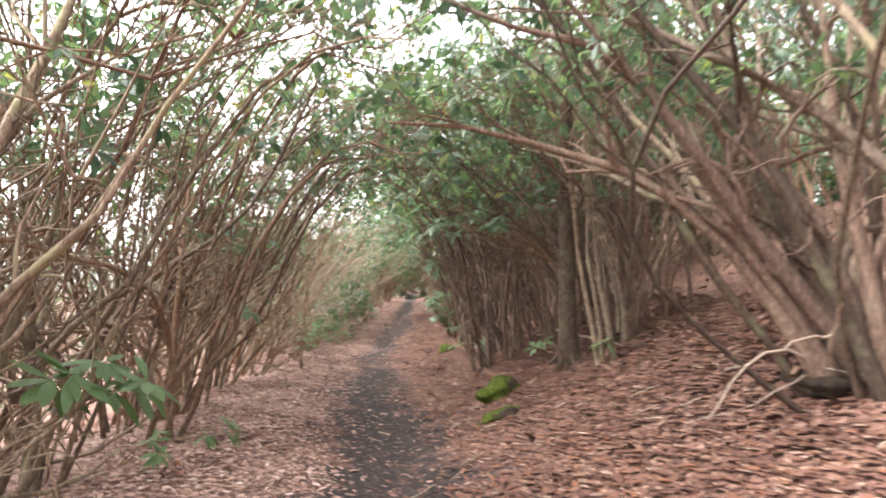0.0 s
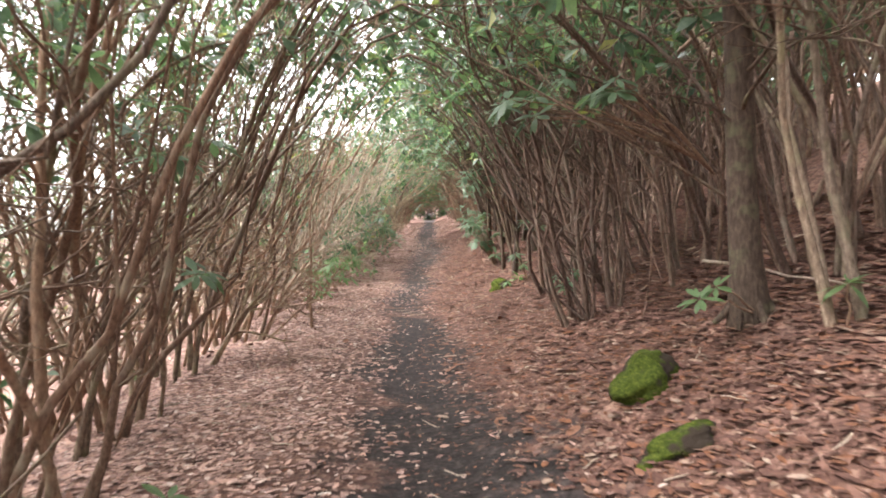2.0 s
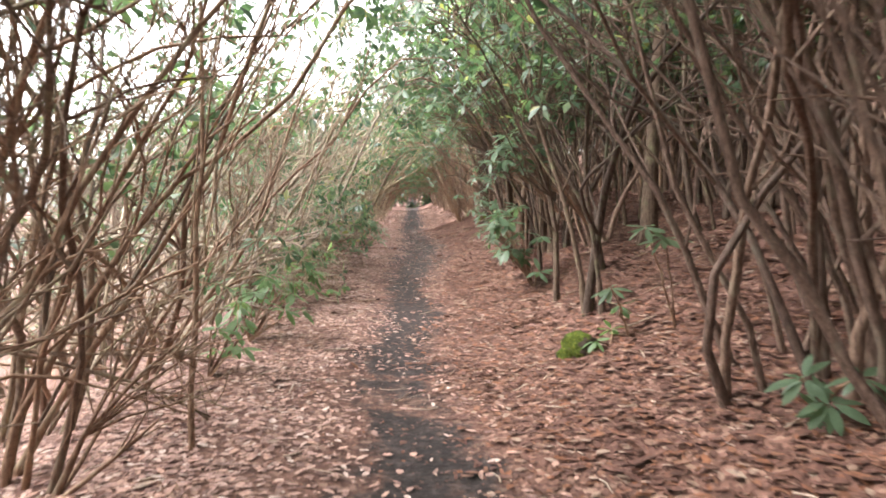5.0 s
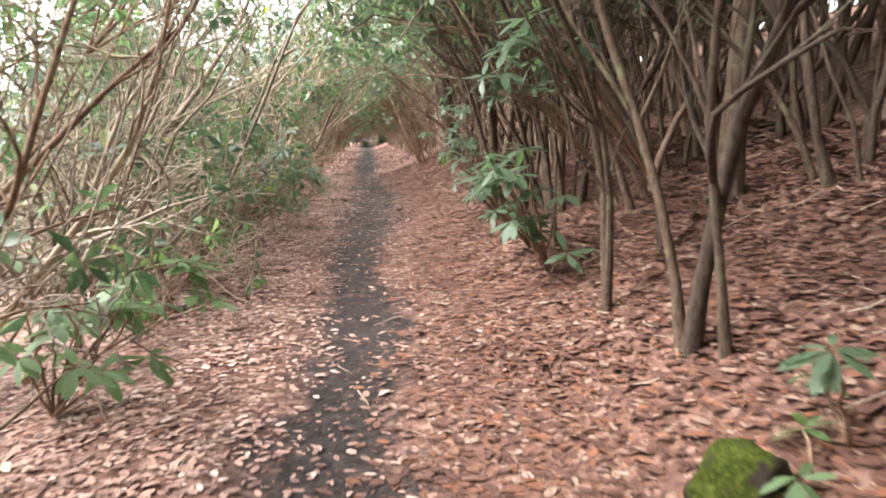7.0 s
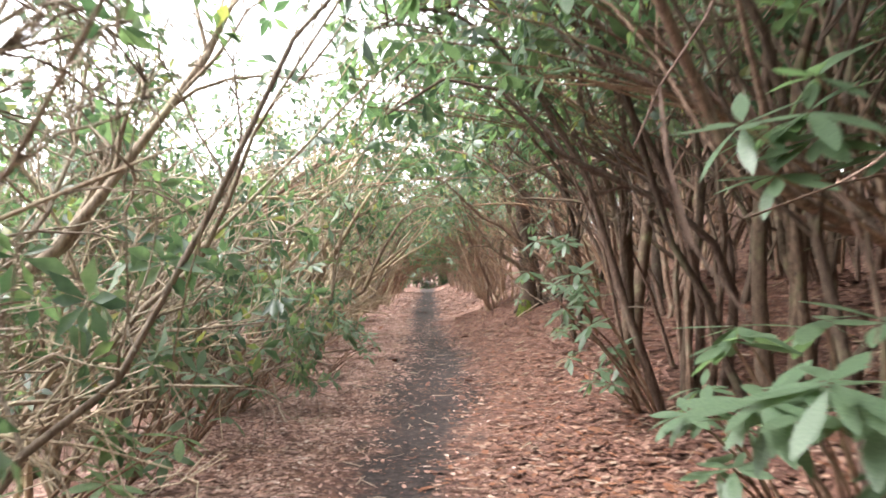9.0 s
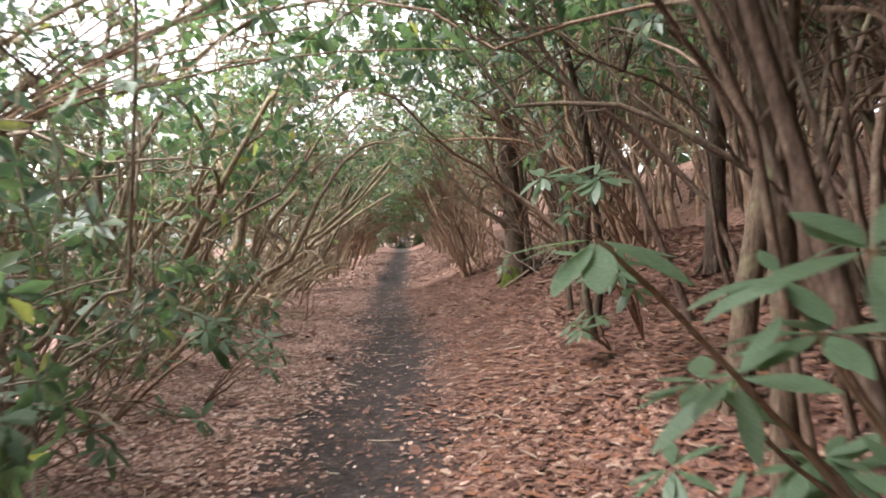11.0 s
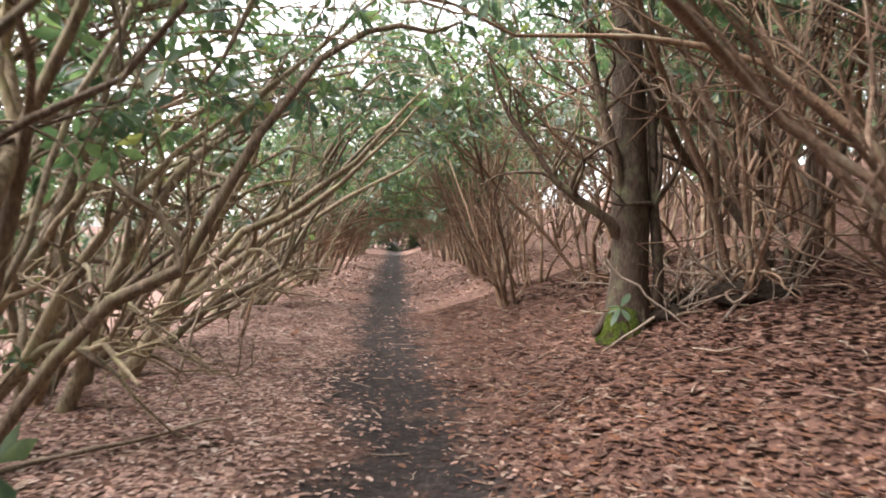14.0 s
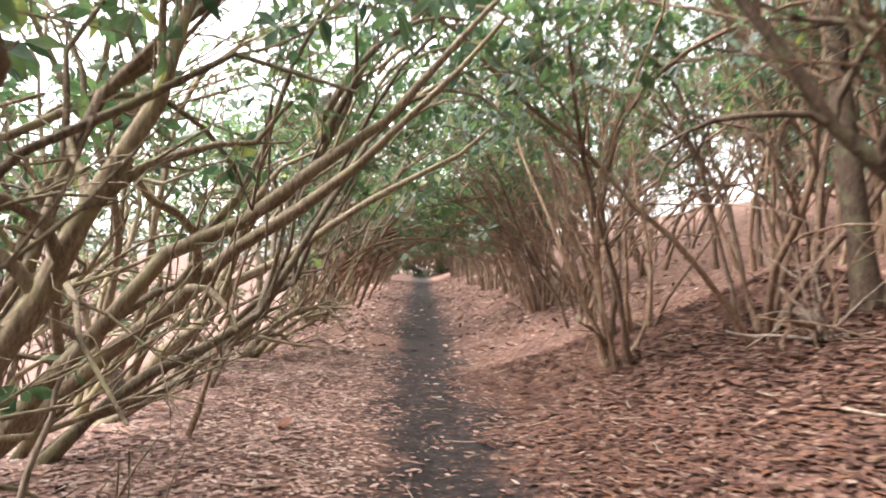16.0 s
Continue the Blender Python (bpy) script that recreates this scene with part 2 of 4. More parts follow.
def grow(rng, start, d, length, n, wander, pull=(0, 0, 0)):
    """A crooked shoot: points from start along d, straying by wander, drawn by pull."""
    p, d, pull = np.array(start, float), np.array(d, float), np.array(pull, float)
    step, pts = length / n, [np.array(start, float)]
    d /= np.linalg.norm(d)
    kinks = rng.normal(0, wander, (n, 3))
    for k in range(1, n):
        kinks[k] += 0.45 * kinks[k - 1]
    for k in range(n):
        d = d + kinks[k] + pull / n
        d /= np.linalg.norm(d)
        p = p + d * step
        pts.append(p)
    return np.array(pts)


# leaf outlines: along the leaf, across it, and up
LEAF_FULL = np.array([(0, 0, 0), (0.3, -0.36, 0.05), (0.3, 0, 0.0), (0.3, 0.36, 0.05), (0.68, -0.44, 0.0), (0.68, 0, -0.05), (0.68, 0.44, 0.0), (1, 0, -0.16)])
LEAF_FULL_F = (np.array([(0, 1, 2), (0, 2, 3), (4, 7, 5), (5, 7, 6)]), np.array([(1, 4, 5, 2), (2, 5, 6, 3)]))
LEAF_FOLD = np.array([(0, 0, 0), (0.55, -0.46, 0.05), (0.5, 0, -0.01), (0.55, 0.46, 0.05), (1, 0, -0.14)])
LEAF_FOLD_F = (np.array([(0, 1, 2), (0, 2, 3), (1, 4, 2), (2, 4, 3)]),)
LEAF_PLAIN = np.array([(0, 0, 0), (0.58, -0.46, 0.04), (1, 0, -0.12), (0.58, 0.46, 0.04)])
LEAF_PLAIN_F = (np.array([(0, 1, 2), (0, 2, 3)]),)
DRY = np.array([(0, 0, 0), (0.24, -0.44, 0.03), (0.7, -0.4, 0.045), (1, 0.04, 0.02), (0.68, 0.42, 0.05), (0.22, 0.43, 0.035)])
DRY_F = (np.array([(0, 1, 2, 3), (0, 3, 4, 5)]),)


def leaves_mesh(name, base, along, up, length, width, shape, faces, mat):
    """Many leaves as one mesh: arrays of base points, directions, upward sides and sizes."""
    along = along / np.linalg.norm(along, axis=1)[:, None]
    side = np.cross(up, along)
    side /= np.linalg.norm(side, axis=1)[:, None] + 1e-9
    up = np.cross(along, side)
    v = (base[:, None] + shape[None, :, 0:1] * (along * length[:, None])[:, None]
         + shape[None, :, 1:2] * (side * width[:, None])[:, None] + shape[None, :, 2:3] * (up * length[:, None])[:, None])
    k = np.arange(len(base))[:, None, None] * len(shape)
    return mesh_data(name, v.reshape(-1, 3), [(f[None] + k).reshape(-1, f.shape[1]) for f in faces], mat)


def whorls(rng, tips, dirs, size, count=(6, 9), droop=0.25):
    """Leaves in a rosette round each tip of a twig."""
    B, A, U, L = [], [], [], []
    for p, d in zip(tips, dirs):
        d = d / np.linalg.norm(d)
        a = np.cross(d, (0.3, 0.2, 0.9))
        a /= np.linalg.norm(a)
        b = np.cross(d, a)
        n = rng.integers(*count)
        ph = np.arange(n) * 2 * math.pi / n + rng.uniform(0, 6) + rng.normal(0, 0.25, n)
        tilt = rng.uniform(-0.1, 0.75, n)[:, None]
        ray = np.cos(ph)[:, None] * a + np.sin(ph)[:, None] * b + tilt * d
        ray[:, 2] -= droop * rng.uniform(0.4, 1.8, n)
        B.append(np.repeat(p[None], n, 0) + ray * 0.012)
        A.append(ray)
        U.append(np.repeat(d[None], n, 0) + np.array([0, 0, 0.35]) + rng.normal(0, 0.15, (n, 3)))
        L.append(size * rng.uniform(0.65, 1.2, n))
    return np.concatenate(B), np.concatenate(A), np.concatenate(U), np.concatenate(L)


def cleared(pts, at):
    """A shoot kept out of the walked way: lifted over it where it comes from above, broken off where it comes from below."""
    if at is None:
        return pts
    x, y, z = pts[:, 0] + at[0], pts[:, 1] + at[1], pts[:, 2] + at[2]
    way = 0.05 + 0.5 * np.clip((4.0 - y) / 4, 0, 1) + 0.2 * np.exp(-((y - 19) / 3) ** 2)
    off = np.abs(x - way)
    arch = 1.15 + 1.35 * np.clip(1 - (off / 1.05) ** 2, 0, 1)
    arch = arch + 0.9 * (float(np.abs(pts[0] + pts[-1]).sum()) * 13.7 % 1.0) ** 1.5
    inside = (off < 1.05) & (z < arch)
    past = ((x - way) * np.sign(x[0] - way) < -0.6) & (z < 3.0)
    low = (inside & (z < 0.95)) | past
    lift = np.where(inside, arch - z, 0)
    low[1:] |= np.abs(np.diff(lift)) > 0.75
    pts = pts.copy()
    pts[:, 2] = pts[:, 2] + lift
    k = int(np.argmax(low)) if low.any() else len(pts)
    return pts[:max(k, 2)]


def crooked(rng, via, n, stray):
    """A bent line through a foot, some bends and a tip, with small kinks of its own."""
    via = np.array(via, float)
    leg = np.concatenate([[0], np.cumsum(np.linalg.norm(np.diff(via, axis=0), axis=1))])
    u = np.linspace(0, leg[-1], 6 * n)
    line = np.stack([np.interp(u, leg, via[:, k]) for k in range(3)], 1)
    soft = np.ones(2 * n + 1) / (2 * n + 1)
    padded = np.concatenate([2 * line[0] - line[n:0:-1], line, 2 * line[-1] - line[-2:-n - 2:-1]])
    line = np.stack([np.convolve(padded[:, k], soft, "valid") for k in range(3)], 1)
    pts = line[np.linspace(0, len(line) - 1, n + 1).astype(int)]
    kinks = rng.normal(0, stray, pts.shape)
    kinks[0] = 0
    return pts + kinks


def stem_with_shoots(rng, start, d, height, radius, pull, wander, boughs, twigs, sides, reach, at=None, via=None):
    """One stem with its boughs and twigs. Returns its tubes, and the tips of the twigs with their directions."""
    tubes, tips, dirs = Tubes(), [], []
    n = max(7, int(height * 2.7))
    if via is None:
        pts = cleared(grow(rng, start, d, height, n, wander, pull), at)
    else:
        pts = crooked(rng, via, n, 0.025)
    n = len(pts) - 1
    rad = radius * (1 - 0.78 * np.linspace(0, 1, n + 1) ** 1.1) * rng.uniform(0.88, 1.14, n + 1)
    rad[0] *= 1.35
    tubes.add(pts, rad, sides)
    tips.append(pts[-1])
    dirs.append(pts[-1] - pts[-2])
    for _ in range(boughs):
        k = int(rng.integers(min(int(n * reach), n - 1), n))
        t = pts[min(k + 1, n)] - pts[k]
        t /= np.linalg.norm(t)
        out = rng.normal(0, 1, 3)
        out[2] = abs(out[2]) * 0.5
        bl = height * rng.uniform(0.16, 0.36) * (1.15 - 0.5 * k / n)
        bp = grow(rng, pts[k], t + out * 0.55, bl, 6, wander * 1.4, np.array(pull) * 0.5 + np.array([0, 0, 0.25]))
        bp = cleared(bp, at)
        m = len(bp)
        br = rad[k] * 0.62
        tubes.add(bp, np.linspace(br, max(0.0035, br * 0.35), m), max(3, sides - 1))
        tips.append(bp[-1])
        dirs.append(bp[-1] - bp[-2])
        for _ in range(twigs):
            q = int(rng.integers(min(2, m - 2), m - 1))
            out = rng.normal(0, 1, 3)
            td = (bp[q + 1] - bp[q]) / np.linalg.norm(bp[q + 1] - bp[q]) + out * 0.6 + np.array([0, 0, 0.2])
            tp = cleared(grow(rng, bp[q], td, rng.uniform(0.22, 0.6), 3, wander * 1.8), at)
            tubes.add(tp, np.linspace(max(0.005, br * 0.4), 0.003, len(tp)), 3)
            tips.append(tp[-1])
            dirs.append(tp[-1] - tp[-2])
    return tubes, tips, dirs


def shrub(seed, x, y, stems, height, radius, lean, spread=0.3, foot=0.25, wander=0.08, boughs=6, twigs=2, sides=5, reach=0.35,
          leaf_above=1.8, leafy=0.7, size=0.125, arch=(0, 0, 0), bark=None, leaf=None, fine=True, bent=0.15, place=True, name="rhododendron_shrub",
          label="many-stemmed rhododendron shrub with bare brown stems and leathery leaves", group="rhododendron thicket"):
    """A rhododendron: an empty at its foot, each stem a part, its leaves a part."""
    rng = np.random.default_rng(seed)
    g = gz(x, y) if place else 0.0
    root = new(name)
    root.location = (x, y, g)
    tagged(root, label, "shrub", group)
    tips, dirs = [], []
    for k in range(stems):
        a, r = rng.uniform(0, 6.28), foot * math.sqrt(rng.uniform(0.02, 1))
        fx, fy = math.cos(a) * r, math.sin(a) * r
        fz = (gz(x + fx, y + fy) - g if place else 0.0) - 0.05
        d = (lean[0] + math.cos(a) * spread * rng.uniform(0.2, 1), lean[1] + math.sin(a) * spread * rng.uniform(0.2, 1), 1.0)
        h = height * rng.uniform(0.72, 1.15)
        bend = np.array(arch) * rng.uniform(0.1, 1.9) + rng.normal(0, bent, 3)
        tubes, tp, td = stem_with_shoots(rng, (fx, fy, fz), d, h, radius * rng.uniform(0.5, 1.4), bend, wander, boughs, twigs, sides, reach, (x, y, g) if place else None)
        part("stem", tubes.mesh("stem", bark or BARK), root)
        tips += tp
        dirs += td
    keep = [i for i, p in enumerate(tips) if p[2] > leaf_above * rng.uniform(0.85, 1.15) and rng.random() < leafy]
    if keep:
        B, A, U, L = whorls(rng, np.array(tips)[keep], np.array(dirs)[keep], size)
        shape, faces = (LEAF_FOLD, LEAF_FOLD_F) if fine else (LEAF_PLAIN, LEAF_PLAIN_F)
        me = leaves_mesh("foliage", B, A, U, L, L * rng.uniform(0.34, 0.48, len(L)), shape, faces, leaf or LEAF)
        part("foliage", me, root, "whorls of leathery green leaves")["kind"] = "stuff"
    return root


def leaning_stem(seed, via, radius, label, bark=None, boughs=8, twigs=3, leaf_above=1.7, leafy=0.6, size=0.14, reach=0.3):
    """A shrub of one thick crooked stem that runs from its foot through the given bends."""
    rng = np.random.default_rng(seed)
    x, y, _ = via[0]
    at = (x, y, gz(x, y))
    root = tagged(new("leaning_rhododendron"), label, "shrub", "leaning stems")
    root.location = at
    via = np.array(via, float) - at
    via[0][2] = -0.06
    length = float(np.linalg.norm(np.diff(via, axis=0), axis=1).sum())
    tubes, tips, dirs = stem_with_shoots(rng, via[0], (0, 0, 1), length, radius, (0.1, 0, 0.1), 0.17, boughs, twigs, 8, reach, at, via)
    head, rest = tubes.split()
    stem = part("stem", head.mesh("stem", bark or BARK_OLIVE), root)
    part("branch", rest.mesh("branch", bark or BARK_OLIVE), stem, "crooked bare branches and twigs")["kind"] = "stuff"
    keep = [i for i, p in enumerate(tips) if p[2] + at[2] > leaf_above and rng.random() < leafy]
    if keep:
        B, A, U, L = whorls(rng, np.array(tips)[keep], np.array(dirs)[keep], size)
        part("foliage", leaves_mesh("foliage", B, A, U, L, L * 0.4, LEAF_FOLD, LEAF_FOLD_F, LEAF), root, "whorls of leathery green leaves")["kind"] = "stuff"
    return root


# ---------------------------------------------------------------- the thicket, stretch by stretch

place_rng = np.random.default_rng(11)


def jitter(v, s):
    return v + place_rng.uniform(-s, s)


# upright thin-stemmed thicket along the lower edge of the first stretch
THIN = "thicket of thin upright brown rhododendron stems, almost leafless below"
seed = 100
for y, x in ((3.0, -2.3), (4.6, -2.0), (5.4, -3.0), (6.4, -1.75), (7.2, -2.6), (7.9, -2.05), (8.8, -2.75), (9.3, -1.9), (10.2, -2.5), (10.9, -2.0), (11.9, -2.6),
             (12.8, -2.3), (4.0, -3.6), (6.6, -3.7), (8.2, -3.9), (10.0, -3.7), (12.0, -3.8)):
    seed += 1
    inner = x > -3.3
    shrub(seed, jitter(x if y < 8 else x - 0.2, 0.15), jitter(y, 0.2), 9 if inner else 6, 5.2, 0.021, (0.02 if y < 7.6 else 0.2, -0.03), 0.36, 0.42, 0.13, 11 if inner else 8, 3, 5, 0.26,
          2.5, 0.5, 0.14, arch=(0.25, -0.05, 0.08), bark=BARK_OLD if seed % 3 == 0 else BARK, fine=inner, label=THIN)

# a second, taller rank behind it
for y, x in ((3.4, -3.0), (1.6, -4.4), (3.2, -4.6), (5.6, -4.2), (7.0, -4.8), (8.9, -4.9), (2.0, -3.4), (4.8, -5.4), (10.8, -5.0)):
    seed += 1
    shrub(seed, x, y, 9, 6.4, 0.026, (0.06, 0.0), 0.34, 0.5, 0.17, 12, 3, 4, 0.12, 2.6, 0.45, 0.13, arch=(0.2, 0, 0.05), bark=BARK_OLD if seed % 2 else BARK, fine=False, label=THIN)

# dark thicket that leans over the track from the bank, leaves overhead
OVER = "dense leaning rhododendron stems with a leafy canopy over the track"
for y, x in ((8.8, 1.62), (8.9, 2.35), (9.6, 1.9), (10.2, 2.7), (10.4, 2.0), (10.9, 1.75), (11.4, 2.6), (12.6, 3.3), (7.6, 2.8), (8.0, 3.5), (9.4, 3.6), (11.0, 3.6)):
    seed += 1
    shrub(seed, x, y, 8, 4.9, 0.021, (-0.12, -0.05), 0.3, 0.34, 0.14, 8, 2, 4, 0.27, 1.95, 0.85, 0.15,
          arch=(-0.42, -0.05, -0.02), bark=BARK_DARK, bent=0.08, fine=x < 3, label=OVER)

# the great clump on the bank beside the start, boughs arching over the track
clump = shrub(31, 2.98, 3.55, 11, 4.6, 0.03, (-0.4, -0.02), 0.5, 0.4, 0.12, 10, 3, 6, 0.42, 2.2, 0.6, 0.13, arch=(-0.3, 0, 0.25), bark=BARK_TREE,
      label="old rhododendron with crooked stems fanning from a mossy foot", group="old rhododendrons")
for k, via in enumerate((((0, 0, -0.05), (-0.78, 0.05, 0.95), (-1.3, 0.05, 1.7), (-1.64, 0.1, 2.05)), ((0, -0.05, -0.05), (-0.35, -0.05, 0.75), (-0.68, -0.05, 1.3), (-0.83, 0, 2.0)),
                         ((-0.2, 0.1, -0.05), (-0.95, 0.25, 1.06), (-1.55, 0.45, 1.23), (-2.1, 0.45, 1.38), (-2.62, 0.5, 1.45)), ((-0.05, -0.15, -0.05), (-0.26, -0.15, 0.85), (-0.34, -0.15, 1.5), (-0.3, -0.1, 2.1)),
                         ((-0.15, 0.1, -0.05), (-0.84, 0.15, 1.02), (-1.15, 0.15, 1.7), (-1.8, 0.2, 1.9), (-2.4, 0.2, 2.05)), ((0.1, 0.3, -0.05), (-0.3, 0.5, 1.0), (-0.9, 0.6, 1.9), (-1.5, 0.6, 2.7)))):
    bough, tp, td = stem_with_shoots(np.random.default_rng(310 + k), via[0], (0, 0, 1), 2.2, (0.06, 0.055, 0.045, 0.05, 0.048, 0.045)[k], (0, 0, 0.2), 0.17, 9, 3, 8, 0.32, None, via)
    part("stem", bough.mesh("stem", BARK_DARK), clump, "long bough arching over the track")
    B, A, U, L = whorls(np.random.default_rng(330 + k), [p for p in tp if p[2] > 1.5], [d for p, d in zip(tp, td) if p[2] > 1.5], 0.11)
    part("foliage", leaves_mesh("foliage", B, A, U, L, L * 0.4, LEAF_FOLD, LEAF_FOLD_F, LEAF), clump)["kind"] = "stuff"

shrub(34, -2.0, 2.5, 6, 4.8, 0.03, (0.1, 0.1), 0.35, 0.35, 0.13, 10, 3, 6, 0.15, 2.0, 0.3, 0.14, arch=(0.1, 0.05, 0.1), bark=BARK_OLD,
      label="rhododendron with dark crooked stems beside the track", group="old rhododendrons")
shrub(32, 3.6, 2.6, 8, 5.2, 0.034, (-0.25, 0.1), 0.5, 0.4, 0.08, 7, 3, 6, 0.3, 2.0, 0.35, 0.13, arch=(-0.2, 0, 0.2), bark=BARK_OLD,
      label="old rhododendron with thick crooked stems on the bank", group="old rhododendrons")
shrub(33, 3.8, 5.2, 9, 5.2, 0.032, (-0.25, 0.0), 0.5, 0.4, 0.08, 7, 3, 6, 0.3, 1.9, 0.4, 0.13, arch=(-0.3, 0, 0.2), bark=BARK_OLD,
      label="old rhododendron with thick crooked stems on the bank", group="old rhododendrons")

# stems round the two trunks of the first stretch
shrub(41, 2.3, 6.6, 3, 4.6, 0.026, (-0.14, 0.05), 0.2, 0.2, 0.1, 5, 3, 6, 0.55, 2.0, 0.7, 0.13, arch=(0.0, 0, 0.2), bent=0.05, bark=BARK_OLD,
      label="pale leaning rhododendron stems beside a dark trunk", group="old rhododendrons")
shrub(42, 2.75, 7.5, 6, 5.0, 0.026, (-0.1, 0.0), 0.28, 0.3, 0.1, 9, 3, 6, 0.4, 1.7, 0.7, 0.14, arch=(-0.3, -0.2, 0.1), bark=BARK_OLD,
      label="rhododendron stems with low hanging leaves beside a trunk", group="old rhododendrons")

# leafy, pale-twigged shrubs on the lower edge of the middle stretch
PALE = "leafy rhododendron with pale crooked twigs beside the track"
for y, x in ((13.9, -2.6), (15.2, -2.9), (16.4, -2.5), (17.6, -2.8), (18.6, -2.35), (19.6, -2.7), (20.6, -2.35), (21.8, -2.75), (15.6, -3.8), (19.4, -3.9)):
    seed += 1
    shrub(seed, x, y, 6 if x > -3 else 4, 4.0, 0.026, (0.22, -0.1), 0.6, 0.4, 0.22, 11, 4, 5, 0.1, 0.7, 0.12 if y < 17.8 else 0.5, 0.135, fine=x > -3, arch=(0.5, -0.05, -0.05), bark=PALE_LIMB if seed % 4 else DEADWOOD, label=PALE)

for y, x in ((13.2, -4.8), (16.6, -5.0), (19.2, -5.4), (21.2, -5.0), (23.0, -5.6)):
    seed += 1
    shrub(seed, x, y, 7, 6.0, 0.03, (0.12, 0.0), 0.45, 0.5, 0.19, 10, 4, 4, 0.25, 2.2, 0.5, 0.15, arch=(0.25, 0, 0.0), bark=DEADWOOD if seed % 2 else PALE_LIMB, fine=False, label=PALE)

# open stand of thin trunks on the bank of the middle stretch
STAND = "loose stand of thin dark rhododendron trunks with leaves overhead"
# their dark barks carry the shade of the bank in colour
for y, x, n in ((13.2, 3.4, 4), (14.6, 3.1, 4), (16.4, 2.3, 3), (17.4, 1.9, 3), (18.5, 1.75, 4), (17.2, 3.0, 4), (19.4, 2.3, 4), (20.6, 3.0, 4), (21.6, 2.6, 4),
             (16.2, 3.9, 5), (19.2, 4.0, 5), (21.4, 4.2, 5), (13.6, 4.2, 6)):
    seed += 1
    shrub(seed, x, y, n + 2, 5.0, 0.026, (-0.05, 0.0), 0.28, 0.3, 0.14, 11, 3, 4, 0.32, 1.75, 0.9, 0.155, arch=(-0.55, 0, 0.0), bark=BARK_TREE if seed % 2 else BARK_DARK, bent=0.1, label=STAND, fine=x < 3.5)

SLIM = "slim crooked rhododendron trunk on the leaf-strewn bank"
for y, x, n, r in ((14.35, 1.34, 2, 0.032), (13.55, 1.47, 2, 0.03), (13.3, 1.62, 1, 0.04), (15.06, 1.99, 1, 0.035), (16.1, 1.5, 2, 0.022), (19.0, 1.52, 2, 0.035), (18.3, 1.66, 1, 0.025), (17.4, 1.86, 2, 0.04),
                   (22.55, 1.94, 1, 0.04), (23.1, 2.03, 1, 0.03), (23.6, 2.0, 2, 0.025)):
    seed += 1
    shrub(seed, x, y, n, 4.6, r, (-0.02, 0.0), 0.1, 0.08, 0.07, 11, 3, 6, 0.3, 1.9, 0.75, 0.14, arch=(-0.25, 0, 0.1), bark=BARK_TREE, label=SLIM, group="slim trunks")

# great arching stems on the lower edge of the last stretch
ARCH = "old rhododendron with thick olive-brown stems arching over the track"
for y, x in ((23.2, -2.9), (24.2, -2.3), (25.2, -2.15), (26.2, -2.6), (27.1, -2.25), (28.0, -2.7), (29.0, -2.4), (30.2, -2.6), (31.2, -2.2), (32.4, -2.5), (33.6, -2.2), (35.0, -2.6)):
    seed += 1
    shrub(seed, x - 0.2, y, 5, 5.0, 0.038, (0.36, 0.0), 0.5, 0.36, 0.2, 9, 3, 6, 0.38, 2.0, 0.95, 0.15, arch=(0.3, 0, 0.05), bark=BARK_OLIVE if seed % 3 else BARK_OLD, label=ARCH, group="old rhododendrons")
for y, x in ((24.6, -4.2), (28.0, -4.3), (31.4, -4.2), (34.4, -4.2)):
    seed += 1
    shrub(seed, x, y, 6, 5.4, 0.046, (0.1, 0), 0.4, 0.4, 0.18, 10, 3, 5, 0.3, 1.9, 0.95, 0.18, fine=False, arch=(0.1, 0, 0.1), bark=BARK_OLIVE, label=ARCH, group="old rhododendrons")

for y, x in ((20.8, -3.7), (22.6, -3.8), (24.8, -5.2), (27.0, -5.6)):
    seed += 1
    shrub(seed, x, y, 6, 6.2, 0.036, (0.22, 0.0), 0.4, 0.4, 0.18, 10, 3, 4, 0.25, 1.7, 0.95, 0.175, arch=(0.3, 0, 0), bark=BARK_OLD, fine=False, label=ARCH, group="old rhododendrons")

